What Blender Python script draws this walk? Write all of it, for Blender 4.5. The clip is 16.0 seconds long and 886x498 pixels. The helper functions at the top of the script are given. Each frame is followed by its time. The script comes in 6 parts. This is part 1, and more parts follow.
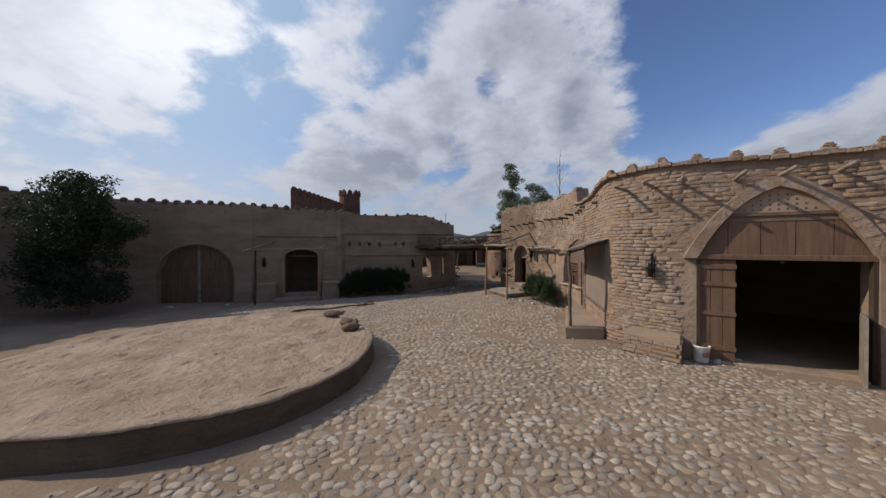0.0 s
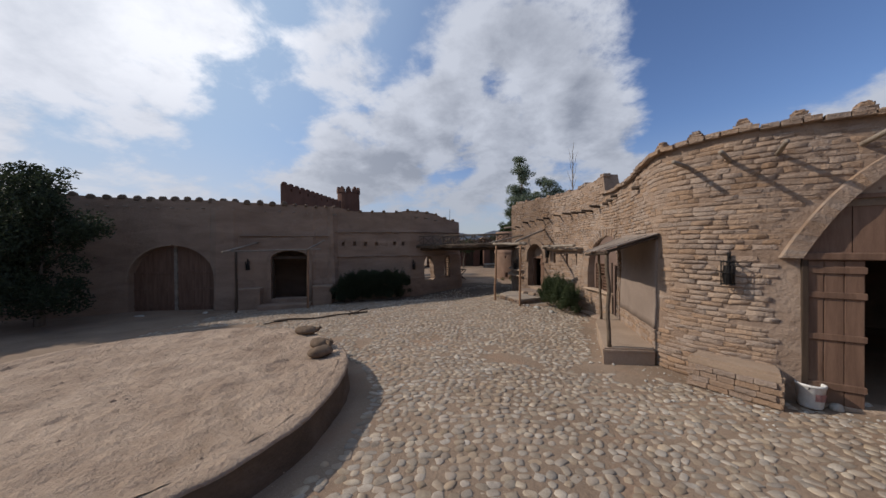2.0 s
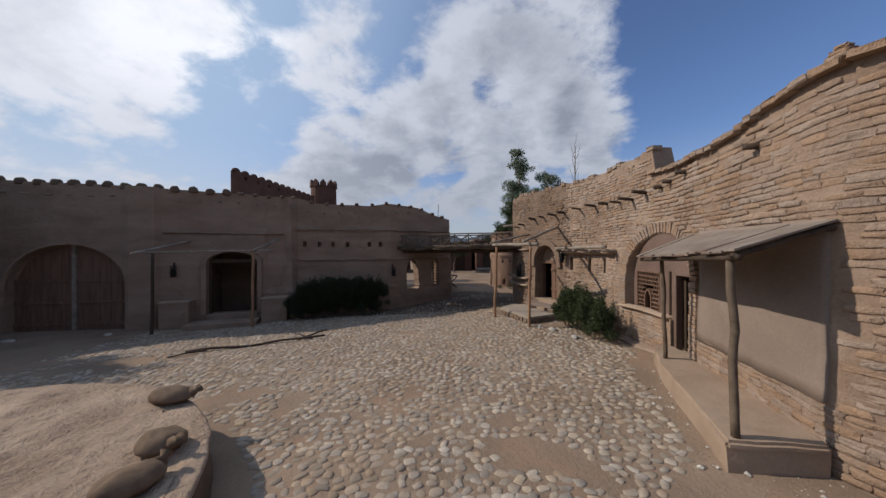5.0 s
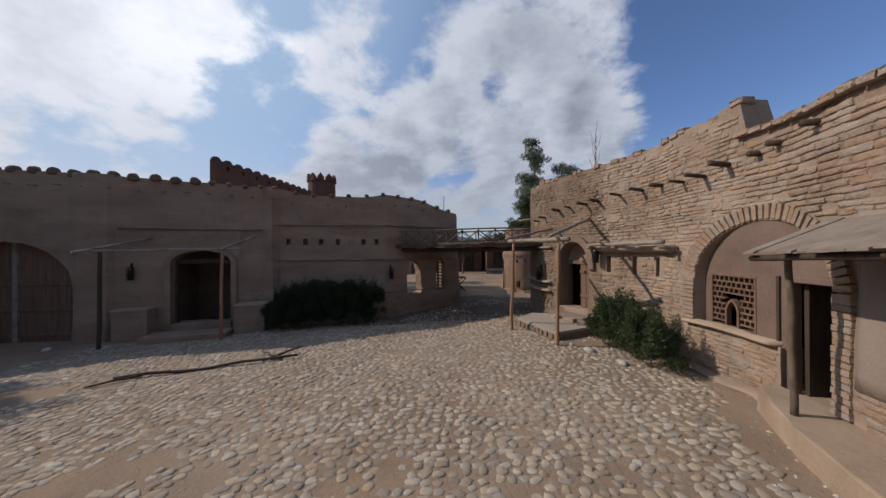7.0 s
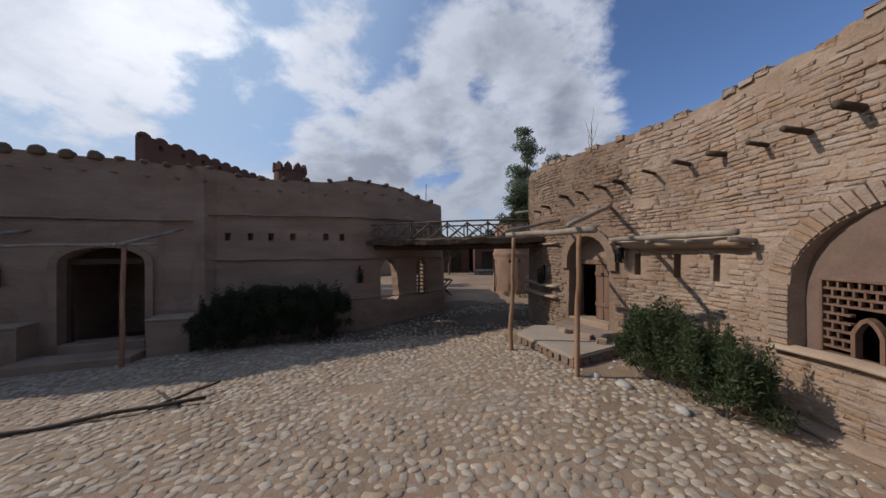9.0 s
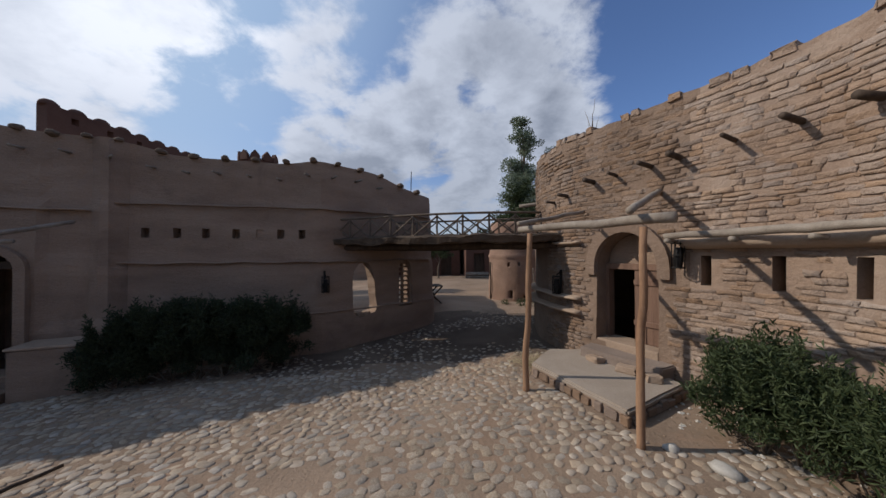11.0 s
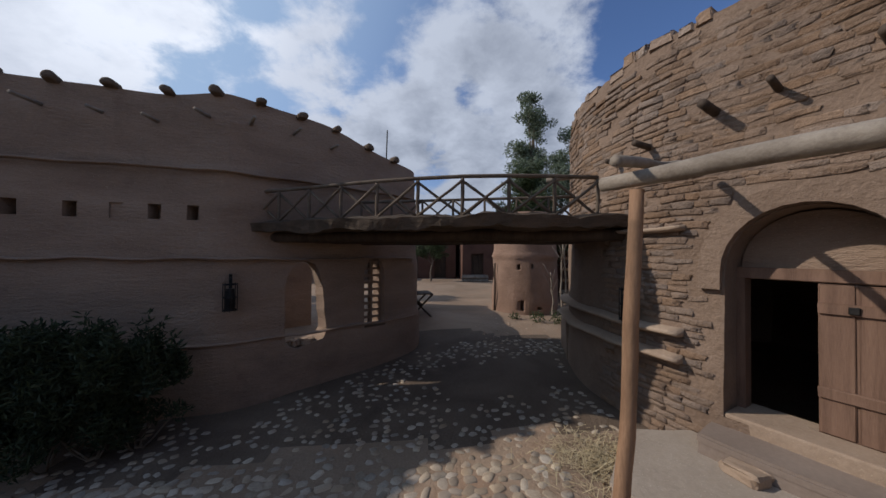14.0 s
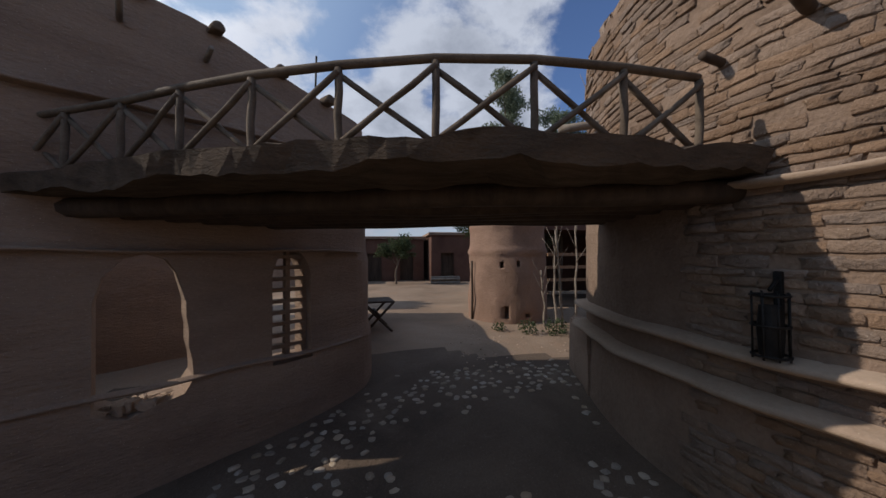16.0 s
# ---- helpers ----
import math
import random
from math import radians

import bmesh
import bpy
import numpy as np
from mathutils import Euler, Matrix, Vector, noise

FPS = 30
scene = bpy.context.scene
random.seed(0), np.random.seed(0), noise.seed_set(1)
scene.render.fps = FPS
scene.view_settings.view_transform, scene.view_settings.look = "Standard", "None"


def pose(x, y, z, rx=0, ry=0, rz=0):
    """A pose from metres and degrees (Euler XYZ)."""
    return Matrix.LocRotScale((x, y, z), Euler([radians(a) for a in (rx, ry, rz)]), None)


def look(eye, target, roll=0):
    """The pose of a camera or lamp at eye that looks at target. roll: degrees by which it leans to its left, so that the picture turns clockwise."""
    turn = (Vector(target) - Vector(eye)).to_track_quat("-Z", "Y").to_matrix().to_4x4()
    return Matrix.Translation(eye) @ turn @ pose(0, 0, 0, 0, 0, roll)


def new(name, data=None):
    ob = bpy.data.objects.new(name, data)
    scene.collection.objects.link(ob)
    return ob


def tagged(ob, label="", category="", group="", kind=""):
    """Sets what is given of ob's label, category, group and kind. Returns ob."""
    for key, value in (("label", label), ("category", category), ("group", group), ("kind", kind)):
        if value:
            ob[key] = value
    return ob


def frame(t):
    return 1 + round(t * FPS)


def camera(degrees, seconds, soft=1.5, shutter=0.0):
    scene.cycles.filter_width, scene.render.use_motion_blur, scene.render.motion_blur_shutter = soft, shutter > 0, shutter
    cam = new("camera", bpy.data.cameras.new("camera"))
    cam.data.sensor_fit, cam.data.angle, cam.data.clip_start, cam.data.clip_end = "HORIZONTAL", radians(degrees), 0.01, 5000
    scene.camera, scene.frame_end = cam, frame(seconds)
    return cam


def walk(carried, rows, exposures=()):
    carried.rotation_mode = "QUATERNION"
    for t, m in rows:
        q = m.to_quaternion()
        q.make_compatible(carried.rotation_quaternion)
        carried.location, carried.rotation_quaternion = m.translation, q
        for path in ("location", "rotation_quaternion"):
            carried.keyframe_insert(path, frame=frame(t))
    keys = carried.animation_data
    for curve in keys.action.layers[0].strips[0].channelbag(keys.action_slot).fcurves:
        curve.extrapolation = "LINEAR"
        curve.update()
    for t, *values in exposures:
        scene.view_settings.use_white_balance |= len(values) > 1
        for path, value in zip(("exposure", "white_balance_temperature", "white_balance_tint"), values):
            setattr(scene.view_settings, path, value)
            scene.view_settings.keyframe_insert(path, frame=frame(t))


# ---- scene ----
cam = camera(110.1, 16.0)
METRES, EYE, TILT, LEAN, TURN = 16.0, 2.2, 0.0, 1.8, 0.0
ROWS = [
    (0.0, 0.0, 0.0, 0.0, 0.02, -0.52, -1.77),
    (0.5, 0.0009, 0.0259, 0.0006, 0.47, -0.02, -1.51),
    (1.0, 0.0063, 0.0535, 0.0002, 1.65, -0.27, -0.87),
    (1.5, 0.0079, 0.0834, -0.0019, 2.18, -0.44, -1.54),
    (2.0, 0.009, 0.1136, -0.0016, 1.24, -0.57, -1.31),
    (2.5, 0.0116, 0.1444, -0.0011, 1.94, -0.42, -1.33),
    (3.0, 0.0107, 0.1757, -0.003, 2.69, -0.51, -1.57),
    (3.5, 0.0118, 0.2084, -0.004, 1.2, -0.64, -1.12),
    (4.0, 0.0132, 0.2423, -0.0037, 0.45, -0.33, -1.43),
    (6.5, 0.0213, 0.3945, -0.0106, -1.49, 0.21, -1.25),
    (7.0, 0.0249, 0.4265, -0.0106, 1.18, 0.08, -1.52),
    (7.5, 0.0255, 0.4576, -0.0107, -0.36, 0.24, -1.71),
    (8.0, 0.0297, 0.4912, -0.0124, -0.4, 0.19, -1.63),
    (10.5, 0.035, 0.6496, -0.0191, -3.04, 0.47, -1.55),
    (11.0, 0.0369, 0.6798, -0.0178, -3.31, 0.62, -1.62),
    (11.5, 0.0385, 0.71, -0.019, -4.46, 0.66, -1.75),
    (12.0, 0.0424, 0.7403, -0.0213, -4.94, 0.7, -1.82),
    (12.5, 0.0464, 0.7714, -0.0218, -3.91, 0.68, -2.17),
    (13.0, 0.0487, 0.8026, -0.0215, -4.9, 0.7, -2.21),
    (13.5, 0.0538, 0.8323, -0.0232, -5.28, 0.87, -1.99),
    (14.0, 0.0566, 0.8627, -0.0244, -4.13, 0.88, -2.35),
    (14.5, 0.0587, 0.8949, -0.0238, -5.53, 0.72, -2.37),
    (15.0, 0.0634, 0.9301, -0.0288, -6.9, 0.56, -2.1),
    (15.5, 0.0671, 0.9639, -0.0319, -7.84, 0.89, -1.98),
    (16.0, 0.0724, 0.9945, -0.0347, -10.03, 1.46, -1.59),
]
walk(cam, [(t, pose(0, 0, EYE, TILT, LEAN, TURN) @ pose(METRES * x, METRES * y, METRES * z, 90 + pitch, roll, yaw)) for t, x, y, z, yaw, pitch, roll in ROWS], [(0.0, -0.06, 6500.0, 13.0), (8.0, -0.08, 6400.0, 13.0), (11.0, -0.10, 6250.0, 12.5), (13.5, -0.17, 6150.0, 12.5), (16.0, -0.12, 6350.0, 13.0)])

# ---- world, sun, exposure ----
SUN_AZ, SUN_EL = -82.3, 35.2          # degrees from +y towards +x, and above the horizon
sun_dir = Vector((math.sin(radians(SUN_AZ)) * math.cos(radians(SUN_EL)), math.cos(radians(SUN_AZ)) * math.cos(radians(SUN_EL)), math.sin(radians(SUN_EL))))
sun = new("sun", bpy.data.lights.new("sun", "SUN"))
sun.data.energy, sun.data.angle, sun.data.color = 3.5, radians(0.6), (1.0, 0.905, 0.765)
sun.matrix_world = look(sun_dir * 50, (0, 0, 0))


class Nodes:
    """A short way to write node trees."""

    def __init__(self, tree):
        self.t = tree
        self.t.nodes.clear()

    def add(self, kind, *ins, **props):
        n = self.t.nodes.new(kind)
        for k, v in props.items():
            if k == "op":
                n.operation = v
            elif k == "dims":
                n.noise_dimensions = v
            elif k == "blend":
                n.blend_type = v
            elif k == "feature":
                n.feature = v
        for i, v in enumerate(ins):
            if v is None:
                continue
            if isinstance(v, bpy.types.NodeSocket):
                self.t.links.new(v, n.inputs[i])
            else:
                n.inputs[i].default_value = v
        return n

    def math(self, op, a, b=0.0, clamp=False):
        n = self.add("ShaderNodeMath", a, b, op=op)
        n.use_clamp = clamp
        return n.outputs[0]

    def vmath(self, op, a, b=None):
        n = self.add("ShaderNodeVectorMath", a, b, op=op)
        return n.outputs[1] if op in ("DOT_PRODUCT", "LENGTH", "DISTANCE") else n.outputs[0]

    def noise(self, vec, scale, detail=4.0, rough=0.55, distort=0.0):
        n = self.t.nodes.new("ShaderNodeTexNoise")
        self.t.links.new(vec, n.inputs["Vector"])
        n.inputs["Scale"].default_value, n.inputs["Detail"].default_value = scale, detail
        n.inputs["Roughness"].default_value, n.inputs["Distortion"].default_value = rough, distort
        return n.outputs[0]

    def ramp(self, fac, stops):
        n = self.add("ShaderNodeValToRGB", fac)
        els = n.color_ramp.elements
        while len(els) < len(stops):
            els.new(0.5)
        for e, (p, c) in zip(els, stops):
            e.position = p
            e.color = c if len(c) == 4 else (*c, 1)
        return n.outputs[0]

    def mix(self, fac, a, b, blend="MIX"):
        n = self.t.nodes.new("ShaderNodeMix")
        n.data_type, n.blend_type = "RGBA", blend
        for sock, v in ((n.inputs[0], fac), (n.inputs[6], a), (n.inputs[7], b)):
            if isinstance(v, bpy.types.NodeSocket):
                self.t.links.new(v, sock)
            else:
                sock.default_value = v if not isinstance(v, tuple) or len(v) == 4 else (*v, 1)
        return n.outputs[2]

    def smooth(self, v, lo, hi):
        n = self.t.nodes.new("ShaderNodeMapRange")
        n.interpolation_type = "SMOOTHSTEP"
        self.t.links.new(v, n.inputs[0])
        n.inputs[1].default_value, n.inputs[2].default_value = lo, hi
        return n.outputs[0]


def make_world():
    w = bpy.data.worlds.new("sky")
    scene.world = w
    w.use_nodes = True
    n = Nodes(w.node_tree)
    sky = n.add("ShaderNodeTexSky")
    sky.sky_type, sky.sun_disc = "NISHITA", False
    sky.sun_elevation, sky.sun_rotation = radians(SUN_EL), radians(SUN_AZ)
    sky.air_density, sky.dust_density, sky.ozone_density = 1.0, 0.6, 2.5
    d = n.add("ShaderNodeTexCoord").outputs["Generated"]
    sep = n.add("ShaderNodeSeparateXYZ", d)
    z = n.math("ADD", n.math("MAXIMUM", sep.outputs[2], 0.0), 0.36)
    flat = n.add("ShaderNodeCombineXYZ", n.math("DIVIDE", sep.outputs[0], z), n.math("DIVIDE", sep.outputs[1], z), 0.37).outputs[0]

    def billow(v):
        big = n.noise(v, 1.6, 2.0, 0.5, 0.3)
        puff = n.noise(v, 5.0, 9.0, 0.60, 0.15)
        return n.math("ADD", n.math("MULTIPLY", big, 0.45), n.math("MULTIPLY", puff, 0.62))

    dens = n.math("ADD", billow(flat), -0.045)
    towards = n.vmath("ADD", flat, (-0.085, 0.012, 0.0))
    relief = n.math("SUBTRACT", billow(flat), billow(towards))
    # the cloud banks and clear gaps of this afternoon: bearing, height, half width in degrees, thickness
    for az, el, wide, gain in ((-47, 33, 16, 0.12), (-58, 22, 9, 0.11), (-30, 27, 7, 0.05), (-33, 19, 8, -0.12), (-47, 14, 11, 0.10), (-24, 11, 9, 0.10), (-25, 38, 5, -0.10), (-28, 31, 3.5, -0.08), (-20, 32, 7, 0.09),
                               (-10, 40, 8, -0.03), (-8, 31, 5, -0.06), (-14, 17, 9, 0.13), (-1, 15, 12, 0.14), (-4, 23, 6, 0.06), (10, 24, 11, 0.10), (22, 31, 10, 0.11), (17, 14, 12, 0.11), (28, 22, 7, 0.08), (31, 11, 7, 0.06),
                               (46, 29, 13, -0.24), (38, 17, 6, -0.15), (53, 11, 9, 0.20), (45, 8, 6, 0.14)):
        c = (math.sin(radians(az)) * math.cos(radians(el)), math.cos(radians(az)) * math.cos(radians(el)), math.sin(radians(el)))
        near = n.smooth(n.vmath("DOT_PRODUCT", d, c), math.cos(radians(wide * 1.35)), math.cos(radians(wide * 0.25)))
        dens = n.math("ADD", dens, n.math("MULTIPLY", near, gain))
    cover = n.smooth(dens, 0.485, 0.645)
    core = n.smooth(dens, 0.57, 0.92)
    glow = n.smooth(n.vmath("DOT_PRODUCT", d, tuple(sun_dir)), 0.30, 1.0)
    lit = n.mix(glow, (0.60, 0.65, 0.73), (0.87, 0.91, 0.98))
    shade = n.mix(glow, (0.285, 0.32, 0.385), (0.62, 0.67, 0.75))
    dull = n.math("SUBTRACT", core, n.math("MULTIPLY", relief, 4.0), True)
    thin = n.smooth(n.vmath("DOT_PRODUCT", d, (-0.551, 0.622, 0.556)), 0.95, 1.0)
    lit = n.mix(thin, lit, (1.02, 1.06, 1.11))
    shade = n.mix(thin, shade, (0.72, 0.77, 0.85))
    low = n.math("MULTIPLY", n.math("SUBTRACT", 1.0, n.smooth(sep.outputs[2], 0.14, 0.44)), 0.40)
    cloud = n.mix(n.math("ADD", dull, low, True), lit, shade)
    blue = n.mix(1.0, sky.outputs[0], (0.094, 0.104, 0.125), "MULTIPLY")
    blue = n.mix(n.smooth(n.vmath("DOT_PRODUCT", d, tuple(sun_dir)), 0.15, 0.9), blue, (0.41, 0.56, 0.75))
    out = n.mix(n.math("MULTIPLY", cover, 0.96), blue, cloud)
    haze = n.math("MULTIPLY", n.math("SUBTRACT", 1.0, n.smooth(sep.outputs[2], 0.0, 0.32)), 0.75)
    out = n.mix(haze, out, n.mix(glow, (0.43, 0.47, 0.53), (0.70, 0.74, 0.80)))
    bg = n.add("ShaderNodeBackground", out, 1.0)
    n.add("ShaderNodeOutputWorld", bg.outputs[0])


make_world()


# ---- materials ----
def material(name, low, high, scale=1.0, grain=40.0, bump=0.3, rough=0.9, stretch=(1, 1, 1), metal=0.0, stain=None, stain_at=(0.55, 0.75), per_piece=0.0, bump_size=0.02, fleck=None, stain_scale=0.7, pale=None):
    m = bpy.data.materials.new(name)
    m.use_nodes = True
    n = Nodes(m.node_tree)
    co = n.add("ShaderNodeTexCoord").outputs["Object"]
    v = n.vmath("MULTIPLY", co, stretch)
    large = n.noise(v, scale, 5.0, 0.6, 0.4)
    fine = n.noise(v, grain, 6.0, 0.65)
    f = n.math("ADD", n.math("MULTIPLY", large, 0.65), n.math("MULTIPLY", fine, 0.35))
    col = n.ramp(f, ((0.36, low), (0.64, high)))
    if stain:
        s = n.noise(co, stain_scale, 6.0, 0.62, 0.8)
        col = n.mix(n.math("MULTIPLY", n.smooth(s, *stain_at), 0.8), col, stain)
    if pale:
        s = n.noise(n.vmath("MULTIPLY", co, (1, 1, 1.8)), 0.55, 7.0, 0.66, 1.2)
        col = n.mix(n.math("MULTIPLY", n.smooth(s, 0.46, 0.66), 0.45), col, pale)
    if fleck:
        sp = n.noise(co, 90.0, 2.0, 0.5)
        col = n.mix(n.smooth(sp, 0.66, 0.74), col, fleck)
    if per_piece:
        r = n.math("ADD", n.add("ShaderNodeObjectInfo").outputs["Random"], n.add("ShaderNodeNewGeometry").outputs["Random Per Island"])
        r = n.math("FRACT", r)
        k = n.math("ADD", n.math("MULTIPLY", r, per_piece * 2), 1.0 - per_piece)
        hsv = n.t.nodes.new("ShaderNodeHueSaturation")
        n.t.links.new(col, hsv.inputs["Color"])
        n.t.links.new(k, hsv.inputs["Value"])
        n.t.links.new(n.math("ADD", n.math("MULTIPLY", n.math("FRACT", n.math("MULTIPLY", r, 7.13)), 0.4), 0.8), hsv.inputs["Saturation"])
        col = hsv.outputs[0]
    bs = n.t.nodes.new("ShaderNodeBsdfPrincipled")
    n.t.links.new(col, bs.inputs["Base Color"])
    n.t.links.new(n.math("ADD", n.math("MULTIPLY", fine, 0.2), rough - 0.1, True), bs.inputs["Roughness"])
    bs.inputs["Metallic"].default_value = metal
    bs.inputs["Specular IOR Level"].default_value = 0.25
    if bump:
        h = n.math("ADD", n.math("MULTIPLY", n.noise(v, grain * 0.35, 5.0, 0.6), 1.0), n.math("MULTIPLY", fine, 0.5))
        b = n.t.nodes.new("ShaderNodeBump")
        b.inputs["Strength"].default_value, b.inputs["Distance"].default_value = bump, bump_size
        n.t.links.new(h, b.inputs["Height"])
        n.t.links.new(b.outputs[0], bs.inputs["Normal"])
    n.add("ShaderNodeOutputMaterial", bs.outputs[0])
    return m


def leaf_material(name, low, high):
    m = bpy.data.materials.new(name)
    m.use_nodes = True
    n = Nodes(m.node_tree)
    r = n.add("ShaderNodeNewGeometry").outputs["Random Per Island"]
    col = n.ramp(r, ((0.0, low), (1.0, high)))
    bs = n.t.nodes.new("ShaderNodeBsdfPrincipled")
    n.t.links.new(col, bs.inputs["Base Color"])
    bs.inputs["Roughness"].default_value = 0.6
    bs.inputs["Specular IOR Level"].default_value = 0.3
    tr = n.add("ShaderNodeBsdfTranslucent", col)
    mx = n.add("ShaderNodeMixShader", 0.3, bs.outputs[0], tr.outputs[0])
    n.add("ShaderNodeOutputMaterial", mx.outputs[0])
    return m


M_MUD = material("mud_plaster", (0.205, 0.139, 0.100), (0.315, 0.226, 0.165), 0.6, 26, 0.8, 0.95, (1, 1, 3.2), stain=(0.175, 0.118, 0.085), fleck=(0.38, 0.30, 0.22), bump_size=0.03)
# dark mud whose colour also holds the shade of platform side and merlons
M_MUD_SHADED = material("shaded_dark_mud", (0.085, 0.060, 0.042), (0.165, 0.118, 0.084), 1.6, 24, 0.8, 0.95, (1, 1, 2.0), stain=(0.19, 0.14, 0.10), bump_size=0.03)
M_LANDING = material("pale_screed", (0.265, 0.215, 0.170), (0.365, 0.305, 0.248), 1.0, 34, 0.5, 0.95, stain=(0.26, 0.20, 0.155), fleck=(0.48, 0.42, 0.35), bump_size=0.015)
M_RENDER = material("grey_brown_render", (0.195, 0.150, 0.122), (0.27, 0.213, 0.175), 0.9, 30, 0.35, 0.95, stain=(0.17, 0.13, 0.105), bump_size=0.012)
M_MUD_PALE = material("pale_mud", (0.265, 0.19, 0.135), (0.38, 0.285, 0.21), 1.2, 30, 0.5, 0.95, stain=(0.24, 0.175, 0.12), fleck=(0.44, 0.36, 0.26), bump_size=0.02)
M_BRICK = material("mud_brick", (0.235, 0.163, 0.117), (0.355, 0.260, 0.193), 1.1, 30, 1.0, 0.95, stain=(0.20, 0.138, 0.10), per_piece=0.06, bump_size=0.035, fleck=(0.45, 0.36, 0.27), pale=(0.42, 0.33, 0.26))
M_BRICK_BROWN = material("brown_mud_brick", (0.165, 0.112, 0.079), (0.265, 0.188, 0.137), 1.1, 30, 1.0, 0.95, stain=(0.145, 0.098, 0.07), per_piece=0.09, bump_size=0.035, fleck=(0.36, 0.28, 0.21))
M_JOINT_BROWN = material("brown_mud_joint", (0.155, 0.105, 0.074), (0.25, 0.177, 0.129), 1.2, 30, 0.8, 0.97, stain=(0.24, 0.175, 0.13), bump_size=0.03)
M_JOINT = material("mud_joint", (0.215, 0.148, 0.106), (0.325, 0.236, 0.175), 1.2, 30, 0.8, 0.97, stain=(0.34, 0.255, 0.19), bump_size=0.03, pale=(0.40, 0.315, 0.25))
M_DIRT = material("dirt", (0.175, 0.122, 0.084), (0.31, 0.226, 0.160), 0.5, 45, 0.8, 0.97, stain=(0.285, 0.185, 0.122), stain_at=(0.5, 0.7), fleck=(0.34, 0.29, 0.23), bump_size=0.02)
# trodden earth with the shade of the passage darkened into its colour
M_EARTH_SHADED = material("shaded_trodden_earth", (0.072, 0.051, 0.037), (0.150, 0.109, 0.078), 0.9, 40, 0.8, 0.93, stain=(0.17, 0.125, 0.088), stain_at=(0.55, 0.75), fleck=(0.24, 0.20, 0.155), bump_size=0.025)
M_COBBLE = material("cobblestone", (0.225, 0.178, 0.134), (0.42, 0.358, 0.284), 6, 70, 0.5, 0.90, stain=(0.275, 0.205, 0.145), per_piece=0.25, stain_scale=1.6, stain_at=(0.42, 0.66), bump_size=0.01)
M_EARTH = material("packed_earth", (0.265, 0.185, 0.130), (0.46, 0.345, 0.253), 1.3, 28, 0.9, 0.97, stain=(0.26, 0.18, 0.12), fleck=(0.46, 0.38, 0.28), bump_size=0.06)
M_WOOD_RED = material("old_red_brown_wood", (0.110, 0.063, 0.043), (0.205, 0.123, 0.084), 2.0, 30, 0.4, 0.7, (6, 6, 0.5), stain=(0.19, 0.13, 0.09), bump_size=0.008)
M_WOOD_DARK = material("dark_wood", (0.035, 0.024, 0.017), (0.085, 0.058, 0.040), 2.0, 30, 0.4, 0.75, (5, 5, 0.6), bump_size=0.01)
M_WOOD_GREY = material("weathered_grey_wood", (0.17, 0.135, 0.105), (0.31, 0.265, 0.215), 2.0, 35, 0.5, 0.85, (2, 2, 2), stain=(0.13, 0.10, 0.075), bump_size=0.01)
M_WOOD_POLE = material("peeled_pole", (0.19, 0.105, 0.06), (0.34, 0.205, 0.122), 2.0, 22, 0.4, 0.8, (4, 4, 0.7), stain=(0.14, 0.09, 0.055), bump_size=0.01)
M_RAIL = material("rail_wood", (0.075, 0.054, 0.038), (0.165, 0.125, 0.09), 2.0, 30, 0.5, 0.85, (3, 3, 3), bump_size=0.01)
M_PANEL = material("brown_panel", (0.125, 0.080, 0.062), (0.185, 0.126, 0.102), 1.5, 25, 0.25, 0.75, stain=(0.20, 0.15, 0.11), bump_size=0.008)
M_RUST = material("rusty_tin", (0.16, 0.12, 0.095), (0.27, 0.225, 0.185), 3, 30, 0.3, 0.7, bump_size=0.006, stain=(0.12, 0.075, 0.05))
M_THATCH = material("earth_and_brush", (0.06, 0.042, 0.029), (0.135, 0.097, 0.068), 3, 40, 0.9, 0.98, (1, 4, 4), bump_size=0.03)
M_KILN = material("kiln_mud", (0.20, 0.125, 0.088), (0.31, 0.20, 0.145), 1.2, 30, 0.7, 0.95, stain=(0.25, 0.115, 0.075), bump_size=0.03)
M_RED = material("red_brown_earth_wall", (0.085, 0.044, 0.032), (0.14, 0.075, 0.055), 0.8, 25, 0.4, 0.95, bump_size=0.02)
M_SACK = material("jute_sack", (0.10, 0.066, 0.043), (0.20, 0.138, 0.092), 5, 120, 0.5, 0.95, bump_size=0.006, stain=(0.07, 0.047, 0.032))
M_WHITE = material("white_plastic", (0.55, 0.54, 0.52), (0.72, 0.71, 0.69), 6, 50, 0.1, 0.5, stain=(0.40, 0.34, 0.28), stain_scale=9.0)
M_PINK = material("faded_print", (0.50, 0.26, 0.25), (0.62, 0.40, 0.38), 20, 60, 0.0, 0.5)
M_IRON = material("black_iron", (0.012, 0.012, 0.012), (0.035, 0.032, 0.03), 8, 60, 0.3, 0.6, metal=0.6, bump_size=0.004)
M_STONE = material("field_stone", (0.33, 0.30, 0.26), (0.48, 0.45, 0.40), 8, 60, 0.4, 0.9, per_piece=0.15, bump_size=0.01)
M_BARK = material("bark", (0.10, 0.075, 0.055), (0.22, 0.18, 0.14), 3, 30, 0.8, 0.95, (3, 3, 0.6), bump_size=0.02)
M_LEAF_DARK = leaf_material("dark_leaves", (0.019, 0.027, 0.014), (0.056, 0.073, 0.035))
M_LEAF = leaf_material("green_leaves", (0.03, 0.047, 0.018), (0.088, 0.112, 0.048))
M_LEAF_GREY = leaf_material("grey_green_leaves", (0.11, 0.145, 0.095), (0.25, 0.29, 0.20))
